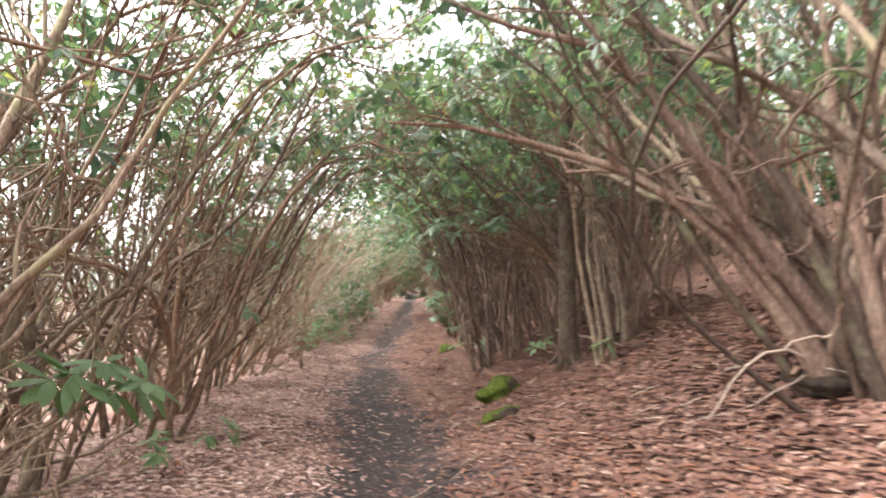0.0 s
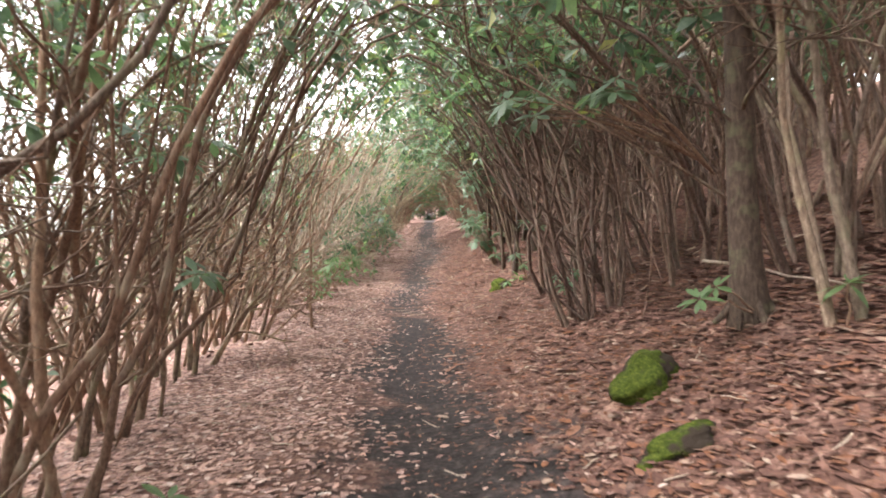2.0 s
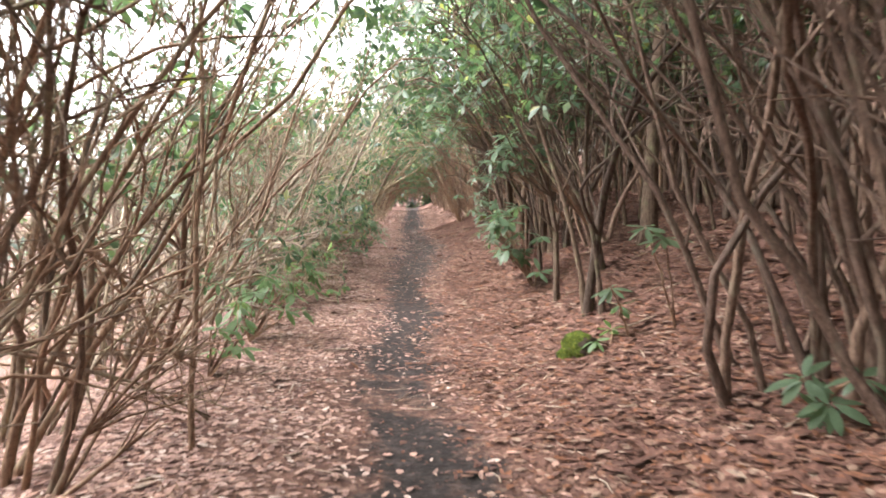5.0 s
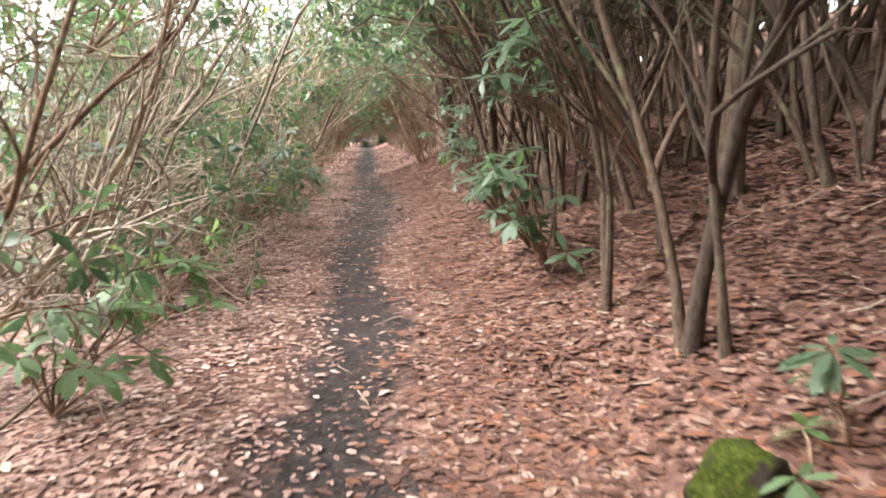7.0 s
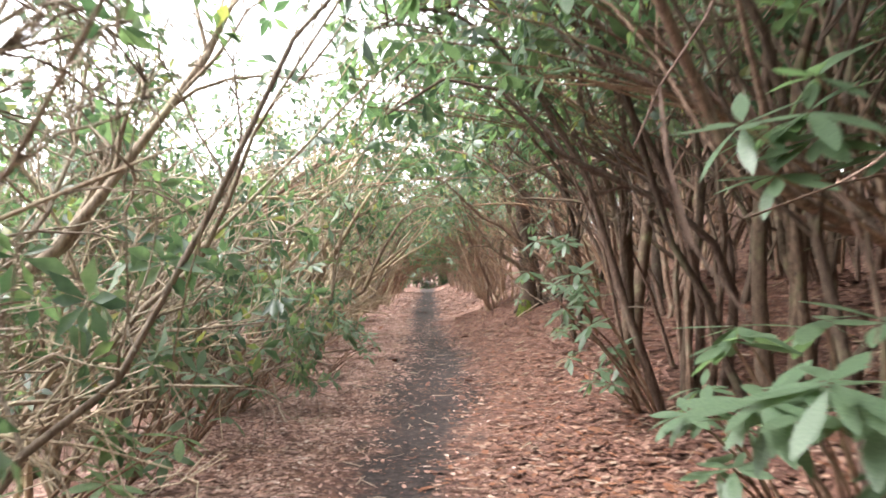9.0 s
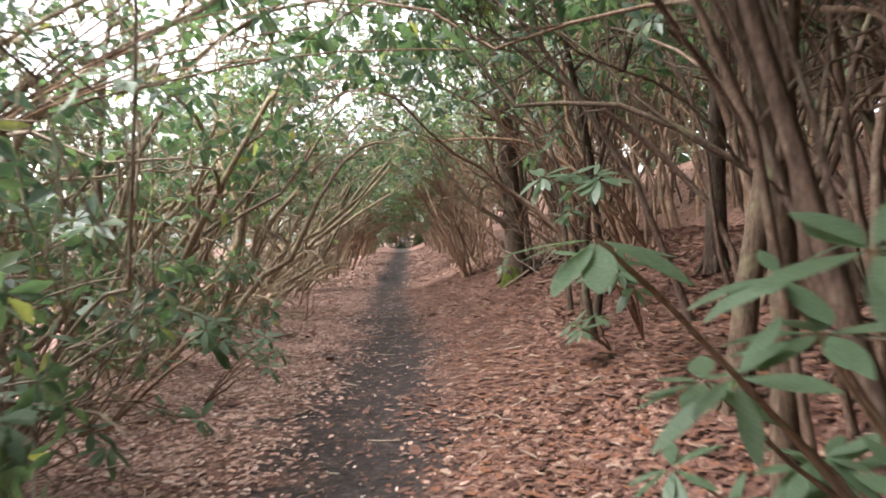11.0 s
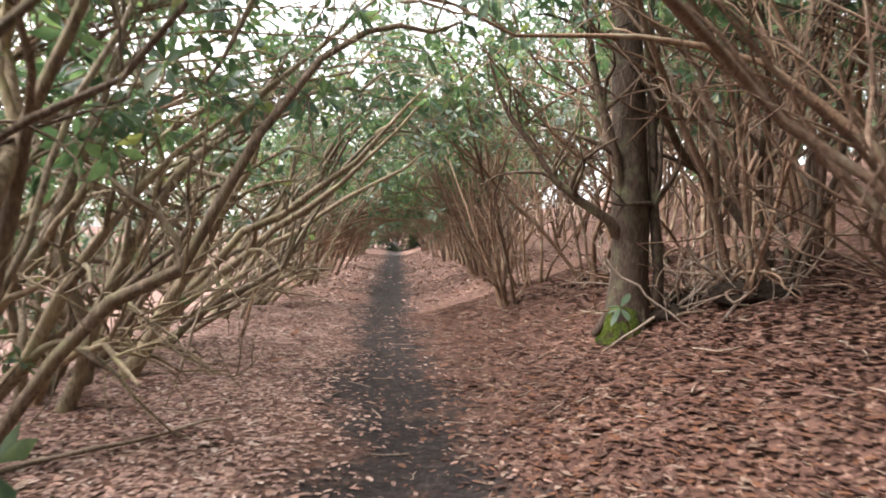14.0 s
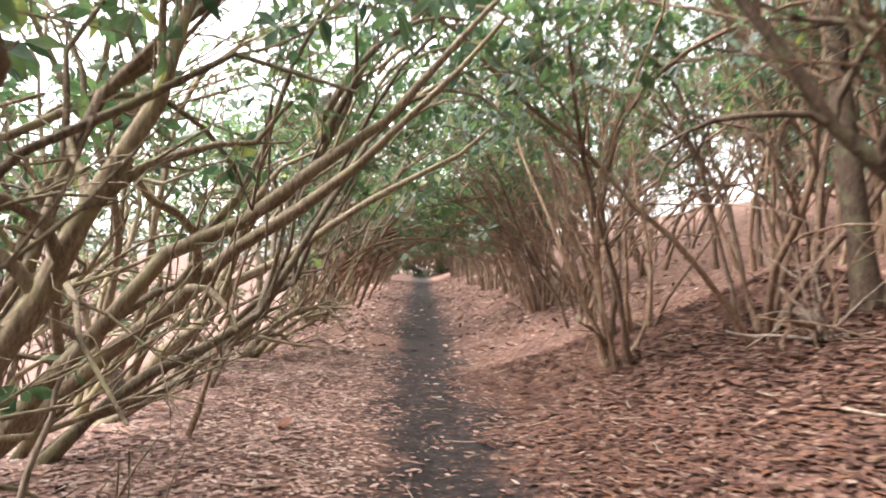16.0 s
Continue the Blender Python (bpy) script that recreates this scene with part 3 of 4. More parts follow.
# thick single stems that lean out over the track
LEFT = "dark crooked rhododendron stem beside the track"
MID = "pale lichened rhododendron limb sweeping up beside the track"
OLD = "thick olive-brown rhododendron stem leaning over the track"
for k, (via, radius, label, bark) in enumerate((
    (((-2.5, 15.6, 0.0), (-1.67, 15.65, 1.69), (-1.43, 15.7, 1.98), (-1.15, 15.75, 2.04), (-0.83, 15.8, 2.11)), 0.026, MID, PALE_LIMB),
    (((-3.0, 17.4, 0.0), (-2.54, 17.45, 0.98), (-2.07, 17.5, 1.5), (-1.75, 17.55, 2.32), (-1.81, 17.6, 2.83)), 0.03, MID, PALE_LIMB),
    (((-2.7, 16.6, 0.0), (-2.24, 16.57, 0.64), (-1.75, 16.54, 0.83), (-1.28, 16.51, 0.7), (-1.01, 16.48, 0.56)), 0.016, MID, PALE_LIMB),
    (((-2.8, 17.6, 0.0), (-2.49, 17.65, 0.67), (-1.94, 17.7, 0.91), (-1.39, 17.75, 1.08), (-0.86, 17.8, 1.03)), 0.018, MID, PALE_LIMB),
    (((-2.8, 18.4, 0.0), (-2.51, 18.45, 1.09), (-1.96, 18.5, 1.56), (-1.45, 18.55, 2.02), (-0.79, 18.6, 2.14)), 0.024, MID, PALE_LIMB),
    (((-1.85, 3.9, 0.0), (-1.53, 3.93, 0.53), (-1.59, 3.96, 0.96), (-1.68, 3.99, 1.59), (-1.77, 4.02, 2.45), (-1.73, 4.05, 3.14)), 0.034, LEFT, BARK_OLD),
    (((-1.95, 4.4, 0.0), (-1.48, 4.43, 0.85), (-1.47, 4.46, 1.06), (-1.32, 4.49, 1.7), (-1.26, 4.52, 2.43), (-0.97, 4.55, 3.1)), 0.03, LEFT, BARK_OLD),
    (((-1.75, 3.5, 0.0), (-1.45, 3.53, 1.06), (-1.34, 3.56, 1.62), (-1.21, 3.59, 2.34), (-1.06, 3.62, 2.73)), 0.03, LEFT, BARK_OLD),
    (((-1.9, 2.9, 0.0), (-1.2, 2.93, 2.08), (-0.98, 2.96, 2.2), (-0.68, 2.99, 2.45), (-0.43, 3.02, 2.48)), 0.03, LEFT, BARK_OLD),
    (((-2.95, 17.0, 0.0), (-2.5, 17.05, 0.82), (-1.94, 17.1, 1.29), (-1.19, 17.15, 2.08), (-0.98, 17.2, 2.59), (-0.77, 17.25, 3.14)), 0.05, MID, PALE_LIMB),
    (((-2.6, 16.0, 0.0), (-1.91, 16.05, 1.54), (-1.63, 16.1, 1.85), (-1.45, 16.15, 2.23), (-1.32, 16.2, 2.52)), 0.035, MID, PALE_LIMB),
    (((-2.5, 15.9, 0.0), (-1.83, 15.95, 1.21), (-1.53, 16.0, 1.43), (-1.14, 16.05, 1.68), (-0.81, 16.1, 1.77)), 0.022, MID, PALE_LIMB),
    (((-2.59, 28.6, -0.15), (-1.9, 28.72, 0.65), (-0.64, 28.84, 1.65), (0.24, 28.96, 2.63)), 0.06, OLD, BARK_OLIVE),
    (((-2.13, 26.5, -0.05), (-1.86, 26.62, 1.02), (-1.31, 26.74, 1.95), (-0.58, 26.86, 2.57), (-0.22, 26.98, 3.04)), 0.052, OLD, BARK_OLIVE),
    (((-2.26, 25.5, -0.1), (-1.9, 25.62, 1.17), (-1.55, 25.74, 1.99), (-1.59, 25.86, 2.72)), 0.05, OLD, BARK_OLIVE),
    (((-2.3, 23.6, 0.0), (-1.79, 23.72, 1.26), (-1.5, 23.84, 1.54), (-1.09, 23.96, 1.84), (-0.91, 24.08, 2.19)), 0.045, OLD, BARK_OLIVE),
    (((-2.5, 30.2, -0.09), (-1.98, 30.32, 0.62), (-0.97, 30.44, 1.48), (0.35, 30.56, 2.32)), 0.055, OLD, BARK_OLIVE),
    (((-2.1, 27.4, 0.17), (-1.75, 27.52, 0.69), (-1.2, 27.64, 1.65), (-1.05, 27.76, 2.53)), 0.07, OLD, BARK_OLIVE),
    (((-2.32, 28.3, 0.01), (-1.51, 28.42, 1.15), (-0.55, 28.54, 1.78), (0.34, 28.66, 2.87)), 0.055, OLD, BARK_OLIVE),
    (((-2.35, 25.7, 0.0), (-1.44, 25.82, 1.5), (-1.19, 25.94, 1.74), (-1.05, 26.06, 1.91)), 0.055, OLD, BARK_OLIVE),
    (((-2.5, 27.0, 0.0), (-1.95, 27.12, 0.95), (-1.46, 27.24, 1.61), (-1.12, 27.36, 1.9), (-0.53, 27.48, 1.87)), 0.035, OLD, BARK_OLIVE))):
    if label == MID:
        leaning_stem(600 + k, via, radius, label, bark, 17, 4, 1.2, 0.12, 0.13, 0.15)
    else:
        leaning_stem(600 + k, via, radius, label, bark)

shrub(43, 3.3, 27.4, 5, 4.6, 0.032, (0.05, 0), 0.3, 0.2, 0.18, 8, 3, 7, 0.2, 2.3, 0.6, 0.13, arch=(-0.1, 0, 0.2), bark=BARK_TREE,
      label="dark many-stemmed rhododendron rising from an old stool", group="old rhododendrons")
# reddish shrubs and thin trunks on the bank of the last stretch
REDDISH = "slender reddish-brown rhododendron stems on the leafy bank"
for y, x, n in ((24.1, 2.5, 5), (25.4, 3.3, 6), (27.2, 2.9, 7), (28.6, 3.3, 6), (31.1, 1.7, 5), (30.6, 2.6, 6), (32.6, 2.2, 7), (34.0, 1.9, 7), (35.6, 2.3, 7), (38.8, 2.3, 8),
                (25.6, 4.6, 6), (29.6, 4.6, 6), (33.0, 4.3, 7), (31.2, 1.66, 2), (37.0, 2.0, 7), (36.2, 3.6, 7)):
    seed += 1
    shrub(seed, x, y, n, 5.0, 0.024, (-0.1, 0), 0.36, 0.22, 0.15, 10, 3, 4, 0.22, 2.1, 0.9, 0.155, fine=x < 3, arch=(-0.5, 0, 0.0), label=REDDISH)

# one farther shrub, copied up and down the slopes and along the far part of the track
far_a = shrub(71, 6.2, 9.0, 7, 5.8, 0.032, (0, 0), 0.4, 0.6, 0.1, 7, 2, 3, 0.3, 2.2, 0.9, 0.19, arch=(0, 0, 0.1), fine=False, place=False,
              label="rhododendron farther up the bank, bare stems under leaves", group="farther rhododendrons")
far_b = shrub(72, 5.4, 12.2, 7, 5.6, 0.03, (-0.1, 0), 0.4, 0.6, 0.13, 9, 3, 3, 0.25, 1.6, 0.8, 0.17, arch=(-0.08, 0, 0.2), bark=BARK_DARK, bent=0.03, fine=False, place=False,
              label="rhododendron farther off, leafy to the ground", group="farther rhododendrons")
far_c = shrub(73, 5.8, 15.5, 6, 4.6, 0.034, (-0.18, 0), 0.36, 0.5, 0.13, 9, 3, 3, 0.2, 1.5, 0.7, 0.2, arch=(-0.5, 0, 0.0), fine=False, place=False,
              label="rhododendron arching over the far track", group="farther rhododendrons")
far_d = shrub(74, 9.5, 16.0, 7, 3.0, 0.025, (0, 0), 0.5, 0.7, 0.12, 8, 3, 3, 0.05, 0.0, 1.0, 0.25, fine=False, place=False, leaf=LEAF,
              name="evergreen_bush", label="dense evergreen bush, leafy to the ground", group="far evergreens")
for ob in (far_a, far_b, far_c, far_d):
    ob.location.z = gz(ob.location.x, ob.location.y)


def far_copy(src, x, y, turn, s):
    src.scale = (s, s, s)
    copy_thing(src, pose(x, y, gz(x, y) - 0.03, 0, 0, turn))
    src.scale = (1, 1, 1)


for k in range(24):
    y = -1 + k * 1.8
    far_copy(far_a if k % 2 else far_b, jitter(6.2 if k % 2 else 8.4, 1.2), jitter(y, 0.6), place_rng.uniform(0, 360), place_rng.uniform(0.85, 1.15))
for k in range(14):
    far_copy(far_a, jitter(4.3, 0.5), jitter(12.5 + k * 1.65, 0.5), place_rng.uniform(0, 360), place_rng.uniform(0.9, 1.15))
for k in range(11):
    far_copy(far_b, jitter(4.2, 0.3), jitter(11.0 + k * 1.35, 0.5), place_rng.uniform(0, 360), place_rng.uniform(0.85, 1.1))
for k in range(18):
    far_copy(far_d, jitter(12.5, 0.8), k * 2.6 + 3, place_rng.uniform(0, 360), place_rng.uniform(1.5, 2.0))
for k in range(12):
    far_copy(far_b, jitter(-6.2, 1.2), jitter(k * 3.0 + 1, 0.8), place_rng.uniform(0, 360), place_rng.uniform(0.25, 0.42))
for k in range(5):
    far_copy(far_b, jitter(-7.0, 0.8), jitter(k * 2.2 - 0.5, 0.8), place_rng.uniform(0, 360), place_rng.uniform(0.9, 1.2))
for k in range(11):
    far_copy(far_a, jitter(-9.0, 1.3), jitter(k * 3.6, 0.8), place_rng.uniform(0, 360), place_rng.uniform(0.8, 1.1))
for k in range(23):
    y = 36.5 + k * 1.25
    if not 50.5 < y < 54.5:
        far_copy(far_c, jitter(2.2, 0.35), jitter(y, 0.4), place_rng.uniform(-30, 30), place_rng.uniform(0.9, 1.15))
    far_copy(far_c, jitter(-2.4, 0.35), jitter(y + 0.5, 0.4), 180 + place_rng.uniform(-30, 30), place_rng.uniform(0.9, 1.15))
    if k % 2:
        far_copy(far_b, jitter(4.6, 0.8), jitter(y, 0.6), place_rng.uniform(0, 360), place_rng.uniform(0.9, 1.2))
for k in range(9):
    far_copy(far_b, jitter(-5.6, 0.5), jitter(23.5 + k * 1.7, 0.5), place_rng.uniform(0, 360), place_rng.uniform(0.75, 0.95))
for k in range(11):
    far_copy(far_b, jitter(5.4, 0.4), jitter(11.5 + k * 2.4, 0.5), place_rng.uniform(0, 360), place_rng.uniform(0.85, 1.05))
for k in range(14):
    far_copy(far_d, -8 + k * 1.25, jitter(75, 1.0), place_rng.uniform(0, 360), place_rng.uniform(1.0, 1.5))
for k in range(12):
    far_copy(far_d, 2.6 if k % 2 else -2.7, 56 + k * 1.3, place_rng.uniform(0, 360), place_rng.uniform(0.5, 0.8))
for k in range(9):
    far_copy(far_b, -7 + k * 1.75, jitter(78, 1.5), place_rng.uniform(0, 360), place_rng.uniform(1.2, 1.6))
# behind the start
for x, y in ((-4.6, -1.4), (-3.8, -4.0), (4.8, -1.4), (4.4, -4.0), (0.4, -9.0), (-2.4, -8.0), (3.0, -8.4)):
    far_copy(far_a, x, y, place_rng.uniform(0, 360), 0.85)

# the dark evergreen that closes the view down the track
shrub(81, 0.1, 71.5, 18, 2.1, 0.03, (0, 0), 0.3, 1.0, 0.1, 10, 6, 3, 0.03, 0.0, 1.0, 0.24, leaf=LEAF, fine=False,
      name="evergreen_bush", label="dense dark evergreen bush closing the end of the track", group="far evergreens")
shrub(82, -0.2, 73.6, 16, 5.6, 0.05, (0, 0), 0.25, 1.1, 0.1, 12, 6, 3, 0.15, 0.8, 1.0, 0.26, leaf=LEAF_FRESH, fine=False,
      name="evergreen_bush", label="tall bright green bush behind the end of the track", group="far evergreens")

# ---------------------------------------------------------------- trunks


def tree(seed, x, y, height, radius, lean, label, limbs, mossy=False):
    """A single-trunked tree: trunk with flared roots, dead limbs, and a crown above the thicket."""
    rng = np.random.default_rng(seed)
    root = tagged(new("tree"), label, "tree", "tall trunks")
    root.location = (x, y, gz(x, y))
    t = Tubes()
    n = 26
    pts = grow(rng, (0, 0, -0.12), (*lean, 1), height, n, 0.012)
    h = np.linspace(0, 1, n + 1)
    rad = radius * (1 - 0.6 * h) * rng.uniform(0.95, 1.06, n + 1)
    rad[:3] *= (1.5, 1.22, 1.06)
    t.add(pts, rad, 14)
    for a in np.arange(7) * 0.9 + rng.uniform(0, 1):
        out = np.array([math.cos(a), math.sin(a), 0])
        ends = grow(rng, out * radius * 0.55 + (0, 0, radius * 1.8), out * 0.45 + (0, 0, -0.9), radius * 2.6, 5, 0.05)
        t.add(ends, np.linspace(radius * 0.42, radius * 0.16, 6), 6)
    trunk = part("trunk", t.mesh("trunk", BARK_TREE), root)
    tips, dirs = [], []
    for k in range(limbs):
        q = int(rng.integers(5, n - 2))
        a = rng.uniform(0, 6.28)
        tubes, tp, td = stem_with_shoots(rng, pts[q], (math.cos(a), math.sin(a), rng.uniform(0.05, 0.6)), rng.uniform(0.7, 1.9), radius * 0.16, (0, 0, 0.2), 0.13, 5, 2, 5, 0.3)
        part("limb", tubes.mesh("limb", BARK_TREE), root)
        if pts[q][2] > 2.6:
            tips += tp
            dirs += td
    if tips:
        B, A, U, L = whorls(rng, np.array(tips), np.array(dirs), 0.12)
        part("crown", leaves_mesh("crown", B, A, U, L, L * 0.42, LEAF_FULL, LEAF_FULL_F, LEAF), root, "green leaves high on the trunk")["kind"] = "stuff"
    if mossy:
        b = Tubes()
        a = np.linspace(0, 1, 6)
        b.add(pts[0] + (pts[3] - pts[0]) * a[:, None] * 0.42 + np.array([-0.045, -0.05, 0]), radius * np.array([1.5, 1.34, 1.2, 1.08, 0.95, 0.6]), 12)
        part("moss", b.mesh("moss", MOSS_THIN), trunk, "green moss round the foot")
    return root


old_tree = tree(51, 2.06, 27.62, 7.5, 0.165, (-0.03, 0), "dark forked tree trunk with a mossy hollow foot on the bank", 7, True)
for k, (via, radius) in enumerate(((((-0.05, -0.05, 0.75), (-0.14, -0.1, 1.25), (-0.32, -0.12, 1.9), (-0.5, -0.12, 2.4), (-0.75, -0.1, 3.4)), 0.05),
                                   (((0.2, -0.06, -0.05), (0.19, -0.08, 0.5), (0.1, -0.08, 1.3), (0.02, -0.08, 2.4), (0.1, 0, 4.0)), 0.055),
                                   (((-0.08, 0, 0.72), (-0.3, -0.02, 0.92), (-0.8, -0.02, 1.35), (-1.1, -0.02, 1.62), (-1.35, 0, 2.3)), 0.045))):
    limb, tp, td = stem_with_shoots(np.random.default_rng(520 + k), via[0], (0, 0, 1), 2.6, radius, (0, 0, 0.2), 0.15, 8, 3, 8, 0.4, None, via)
    part("limb", limb.mesh("limb", BARK_TREE), old_tree, "forked side stem")
tree(52, 2.19, 7.25, 6.0, 0.1, (-0.02, 0), "straight dark trunk among leaning rhododendron stems", 7)
tree(53, 2.65, 15.35, 6.5, 0.09, (0.02, 0), "slim dark trunk on the shaded bank", 6)
tree(54, 3.6, 14.4, 6.5, 0.13, (0.05, 0), "dark trunk in deep shade on the bank", 6)
tree(55, 1.9, 20.1, 6.0, 0.06, (0.03, 0.02), "slim bent trunk on the leafy bank", 6)
tree(56, 3.1, 22.9, 6.0, 0.09, (0.02, 0), "dark trunk among thin stems on the bank", 6)
tree(57, 3.4, 30.4, 6.5, 0.1, (-0.2, 0), "leaning trunk on the upper bank", 6)

# ---------------------------------------------------------------- stones, stumps and dead wood


def lump(name, size, seed, mat, squash=0.6, detail=3):
    bm = bmesh.new()
    bmesh.ops.create_icosphere(bm, subdivisions=detail, radius=1)
    for v in bm.verts:
        f = noise.noise(v.co * 1.3 + Vector((seed, 0, 0))) * 0.4 + noise.noise(v.co * 4 + Vector((0, seed, 0))) * 0.12 + noise.noise(v.co * 11) * 0.04
        v.co = v.co * (1 + f)
        v.co = Vector((v.co.x * size[0], v.co.y * size[1], v.co.z * size[2]))
    me = bpy.data.meshes.new(name)
    bm.to_mesh(me)
    bm.free()
    me.materials.append(mat)
    for p in me.polygons:
        p.use_smooth = True
    return me


def mossy_stone(x, y, size, turn, seed, label, moss):
    ob = new("mossy_stone", lump("mossy_stone", size, seed, moss, detail=4))
    ob.matrix_world = pose(x, y, gz(x, y) + size[2] * 0.25, 0, -18, turn)
    return tagged(ob, label, "stone", "mossy stones")


mossy_stone(1.4, 6.86, (0.27, 0.15, 0.13), 50, 3.0, "stone covered with bright green moss in the leaf litter", MOSS)
mossy_stone(1.31, 6.1, (0.2, 0.12, 0.06), 10, 5.0, "low stone half covered with thin moss in the leaves", MOSS_THIN)
mossy_stone(1.12, 12.45, (0.14, 0.13, 0.12), 0, 8.0, "small round cushion of green moss among dry leaves", MOSS)


def root_plate(x, y, label, seed, size, shoots):
    """An old stool: a black lump for a shaded hollow, under a tangle of dead grey shoots."""
    rng = np.random.default_rng(seed)
    root = tagged(new("root_tangle"), label, "stump", "old stools")
    root.location = (x, y, gz(x, y))
    # a raised black lump stands where the hollow lies in shade
    part("soil", lump("soil", size, seed, SOIL_SHADE), root, "black earth lump giving the shade of a hollow")
    for k in range(shoots):
        a = rng.uniform(0, 6.28)
        s = (math.cos(a) * size[0] * rng.uniform(0.3, 1), math.sin(a) * size[1] * rng.uniform(0.3, 1), rng.uniform(0.0, size[2]))
        t = Tubes()
        p = grow(rng, s, (rng.normal(-0.4, 0.8), rng.normal(-0.3, 0.8), rng.uniform(-0.1, 1)), rng.uniform(0.35, 1.1), 7, 0.22)
        r = rng.uniform(0.006, 0.02)
        t.add(p, np.linspace(r, r * 0.4, 8), 5)
        q = grow(rng, p[4], p[5] - p[4] + rng.normal(0, 0.08, 3), rng.uniform(0.2, 0.5), 5, 0.2)
        t.add(q, np.linspace(r * 0.6, r * 0.25, 6), 4)
        part("dead_shoot", t.mesh("dead_shoot", DEADWOOD if k % 3 else BARK), root)
    return root


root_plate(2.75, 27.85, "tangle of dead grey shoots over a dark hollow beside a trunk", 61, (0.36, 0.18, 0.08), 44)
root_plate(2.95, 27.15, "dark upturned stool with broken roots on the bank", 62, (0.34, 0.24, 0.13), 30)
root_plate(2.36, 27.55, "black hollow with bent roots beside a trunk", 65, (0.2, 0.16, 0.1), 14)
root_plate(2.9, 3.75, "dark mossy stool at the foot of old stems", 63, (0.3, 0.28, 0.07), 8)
root_plate(2.7, 29.9, "small heap of grey dead twigs on the bank", 64, (0.1, 0.1, 0.03), 24)


def fallen_stick(seed, a, b, r, label):
    rng = np.random.default_rng(seed)
    a, b = np.array(a, float), np.array(b, float)
    n = 9
    pts = a + (b - a) * np.linspace(0, 1, n)[:, None] + rng.normal(0, 0.012, (n, 3))
    t = Tubes()
    t.add(pts - a, np.linspace(r, r * 0.5, n), 6)
    ob = tagged(new("fallen_stick", t.mesh("fallen_stick", DEADWOOD if seed % 2 else BARK)), label, "stick", "fallen sticks")
    ob.location = a
    return ob


def on_ground(x, y, up=0.02):
    return (x, y, gz(x, y) + up)


fallen_stick(1, on_ground(-1.9, 25.3), on_ground(-1.0, 26.3, 0.04), 0.016, "thin dark stick lying on dry leaves")
fallen_stick(2, on_ground(-1.8, 24.6), on_ground(-0.7, 24.3), 0.012, "thin brown stick lying on dry leaves")
fallen_stick(3, (1.65, 27.15, 1.17), on_ground(2.29, 26.87), 0.012, "pale bent dead branch leaning against a trunk")
fallen_stick(4, on_ground(-1.62, 29.5, 0), on_ground(-1.45, 30.1, 1.3), 0.024, "upright pale stake-like dead stem")
fallen_stick(5, on_ground(2.2, 8.0, 0.3), on_ground(2.7, 7.0), 0.013, "pale dead branch bent to the ground")
fallen_stick(6, on_ground(-1.3, 11.2, 0), on_ground(-1.2, 11.5, 2.4), 0.02, "straight young sapling stem at the track edge")
fallen_stick(7, on_ground(-1.7, 27.6, 0), on_ground(-1.55, 27.9, 0.9), 0.018, "upright broken dead stem")

# ---------------------------------------------------------------- leafy sprigs close to the track, leaf by leaf

ONE_LEAF = []
for mat in (LEAF, LEAF_FRESH):
    for bend in (0.0, 0.12, 0.24):
        u = np.linspace(0, 1, 7)
        w = 0.16 * np.sin(np.pi * np.clip(u * 0.97 + 0.015, 0, 1) ** 1.15) ** 0.8
        rows = []
        for uu, ww in zip(u, w):
            z = -bend * uu * uu
            rows += [(uu, -ww, z + 0.05 * ww), (uu, -ww * 0.5, z + 0.01), (uu, 0, z - 0.03 * ww), (uu, ww * 0.5, z + 0.01), (uu, ww, z + 0.05 * ww)]
        i = (np.arange(6)[:, None] * 5 + np.arange(4)[None]).ravel()
        ONE_LEAF.append(mesh_data("leaf", rows, [np.stack([i, i + 5, i + 6, i + 1], 1)], mat))


def sprig(seed, heads, foot, size, label, fresh=False, thick=0.009, droop=0.45, count=(8, 12)):
    """A leafy shoot: a twig with a side shoot to each head, and a rosette of single leaves on it."""
    rng = np.random.default_rng(seed)
    foot = np.array(foot, float)
    root = tagged(new("rhododendron_sprig"), label, "sprig", "leafy sprigs")
    root.location = foot
    for h in heads:
        t = Tubes()
        h = np.array(h, float) - foot
        s = np.linspace(0, 1, 9)[:, None]
        sag = np.array([0, 0, 1]) * np.sin(s * math.pi) * 0.06 * np.linalg.norm(h)
        bow = s * h + sag + rng.normal(0, 0.008, (9, 3)) * np.sin(s * math.pi)
        t.add(bow, np.linspace(thick, 0.004, 9), 6)
        twig = part("twig", t.mesh("twig", BARK), root)
        d = (bow[-1] - bow[-3]) / np.linalg.norm(bow[-1] - bow[-3]) * 0.6 + np.array([0, 0, 0.8])
        B, A, U, L = whorls(rng, [bow[-1]], [d], size, count, droop)
        for b, a, u, l in zip(B, A, U, L):
            a = Vector(a).normalized()
            side = Vector(u).cross(a).normalized()
            up = a.cross(side)
            ob = part("leaf", ONE_LEAF[int(rng.integers(0, 3)) + (3 if fresh else 0)], twig)
            m = Matrix((a, side, up)).transposed().to_4x4() @ Matrix.Diagonal((l, l * rng.uniform(0.85, 1.15), l, 1))
            m.translation = Vector(b)
            ob.matrix_basis = m
    return root


def cloud(rng, c, n, r):
    return [tuple(np.array(c) + rng.normal(0, 1, 3) * np.array(r)) for _ in range(n)]


shoot_seeds = iter(range(900, 1000))


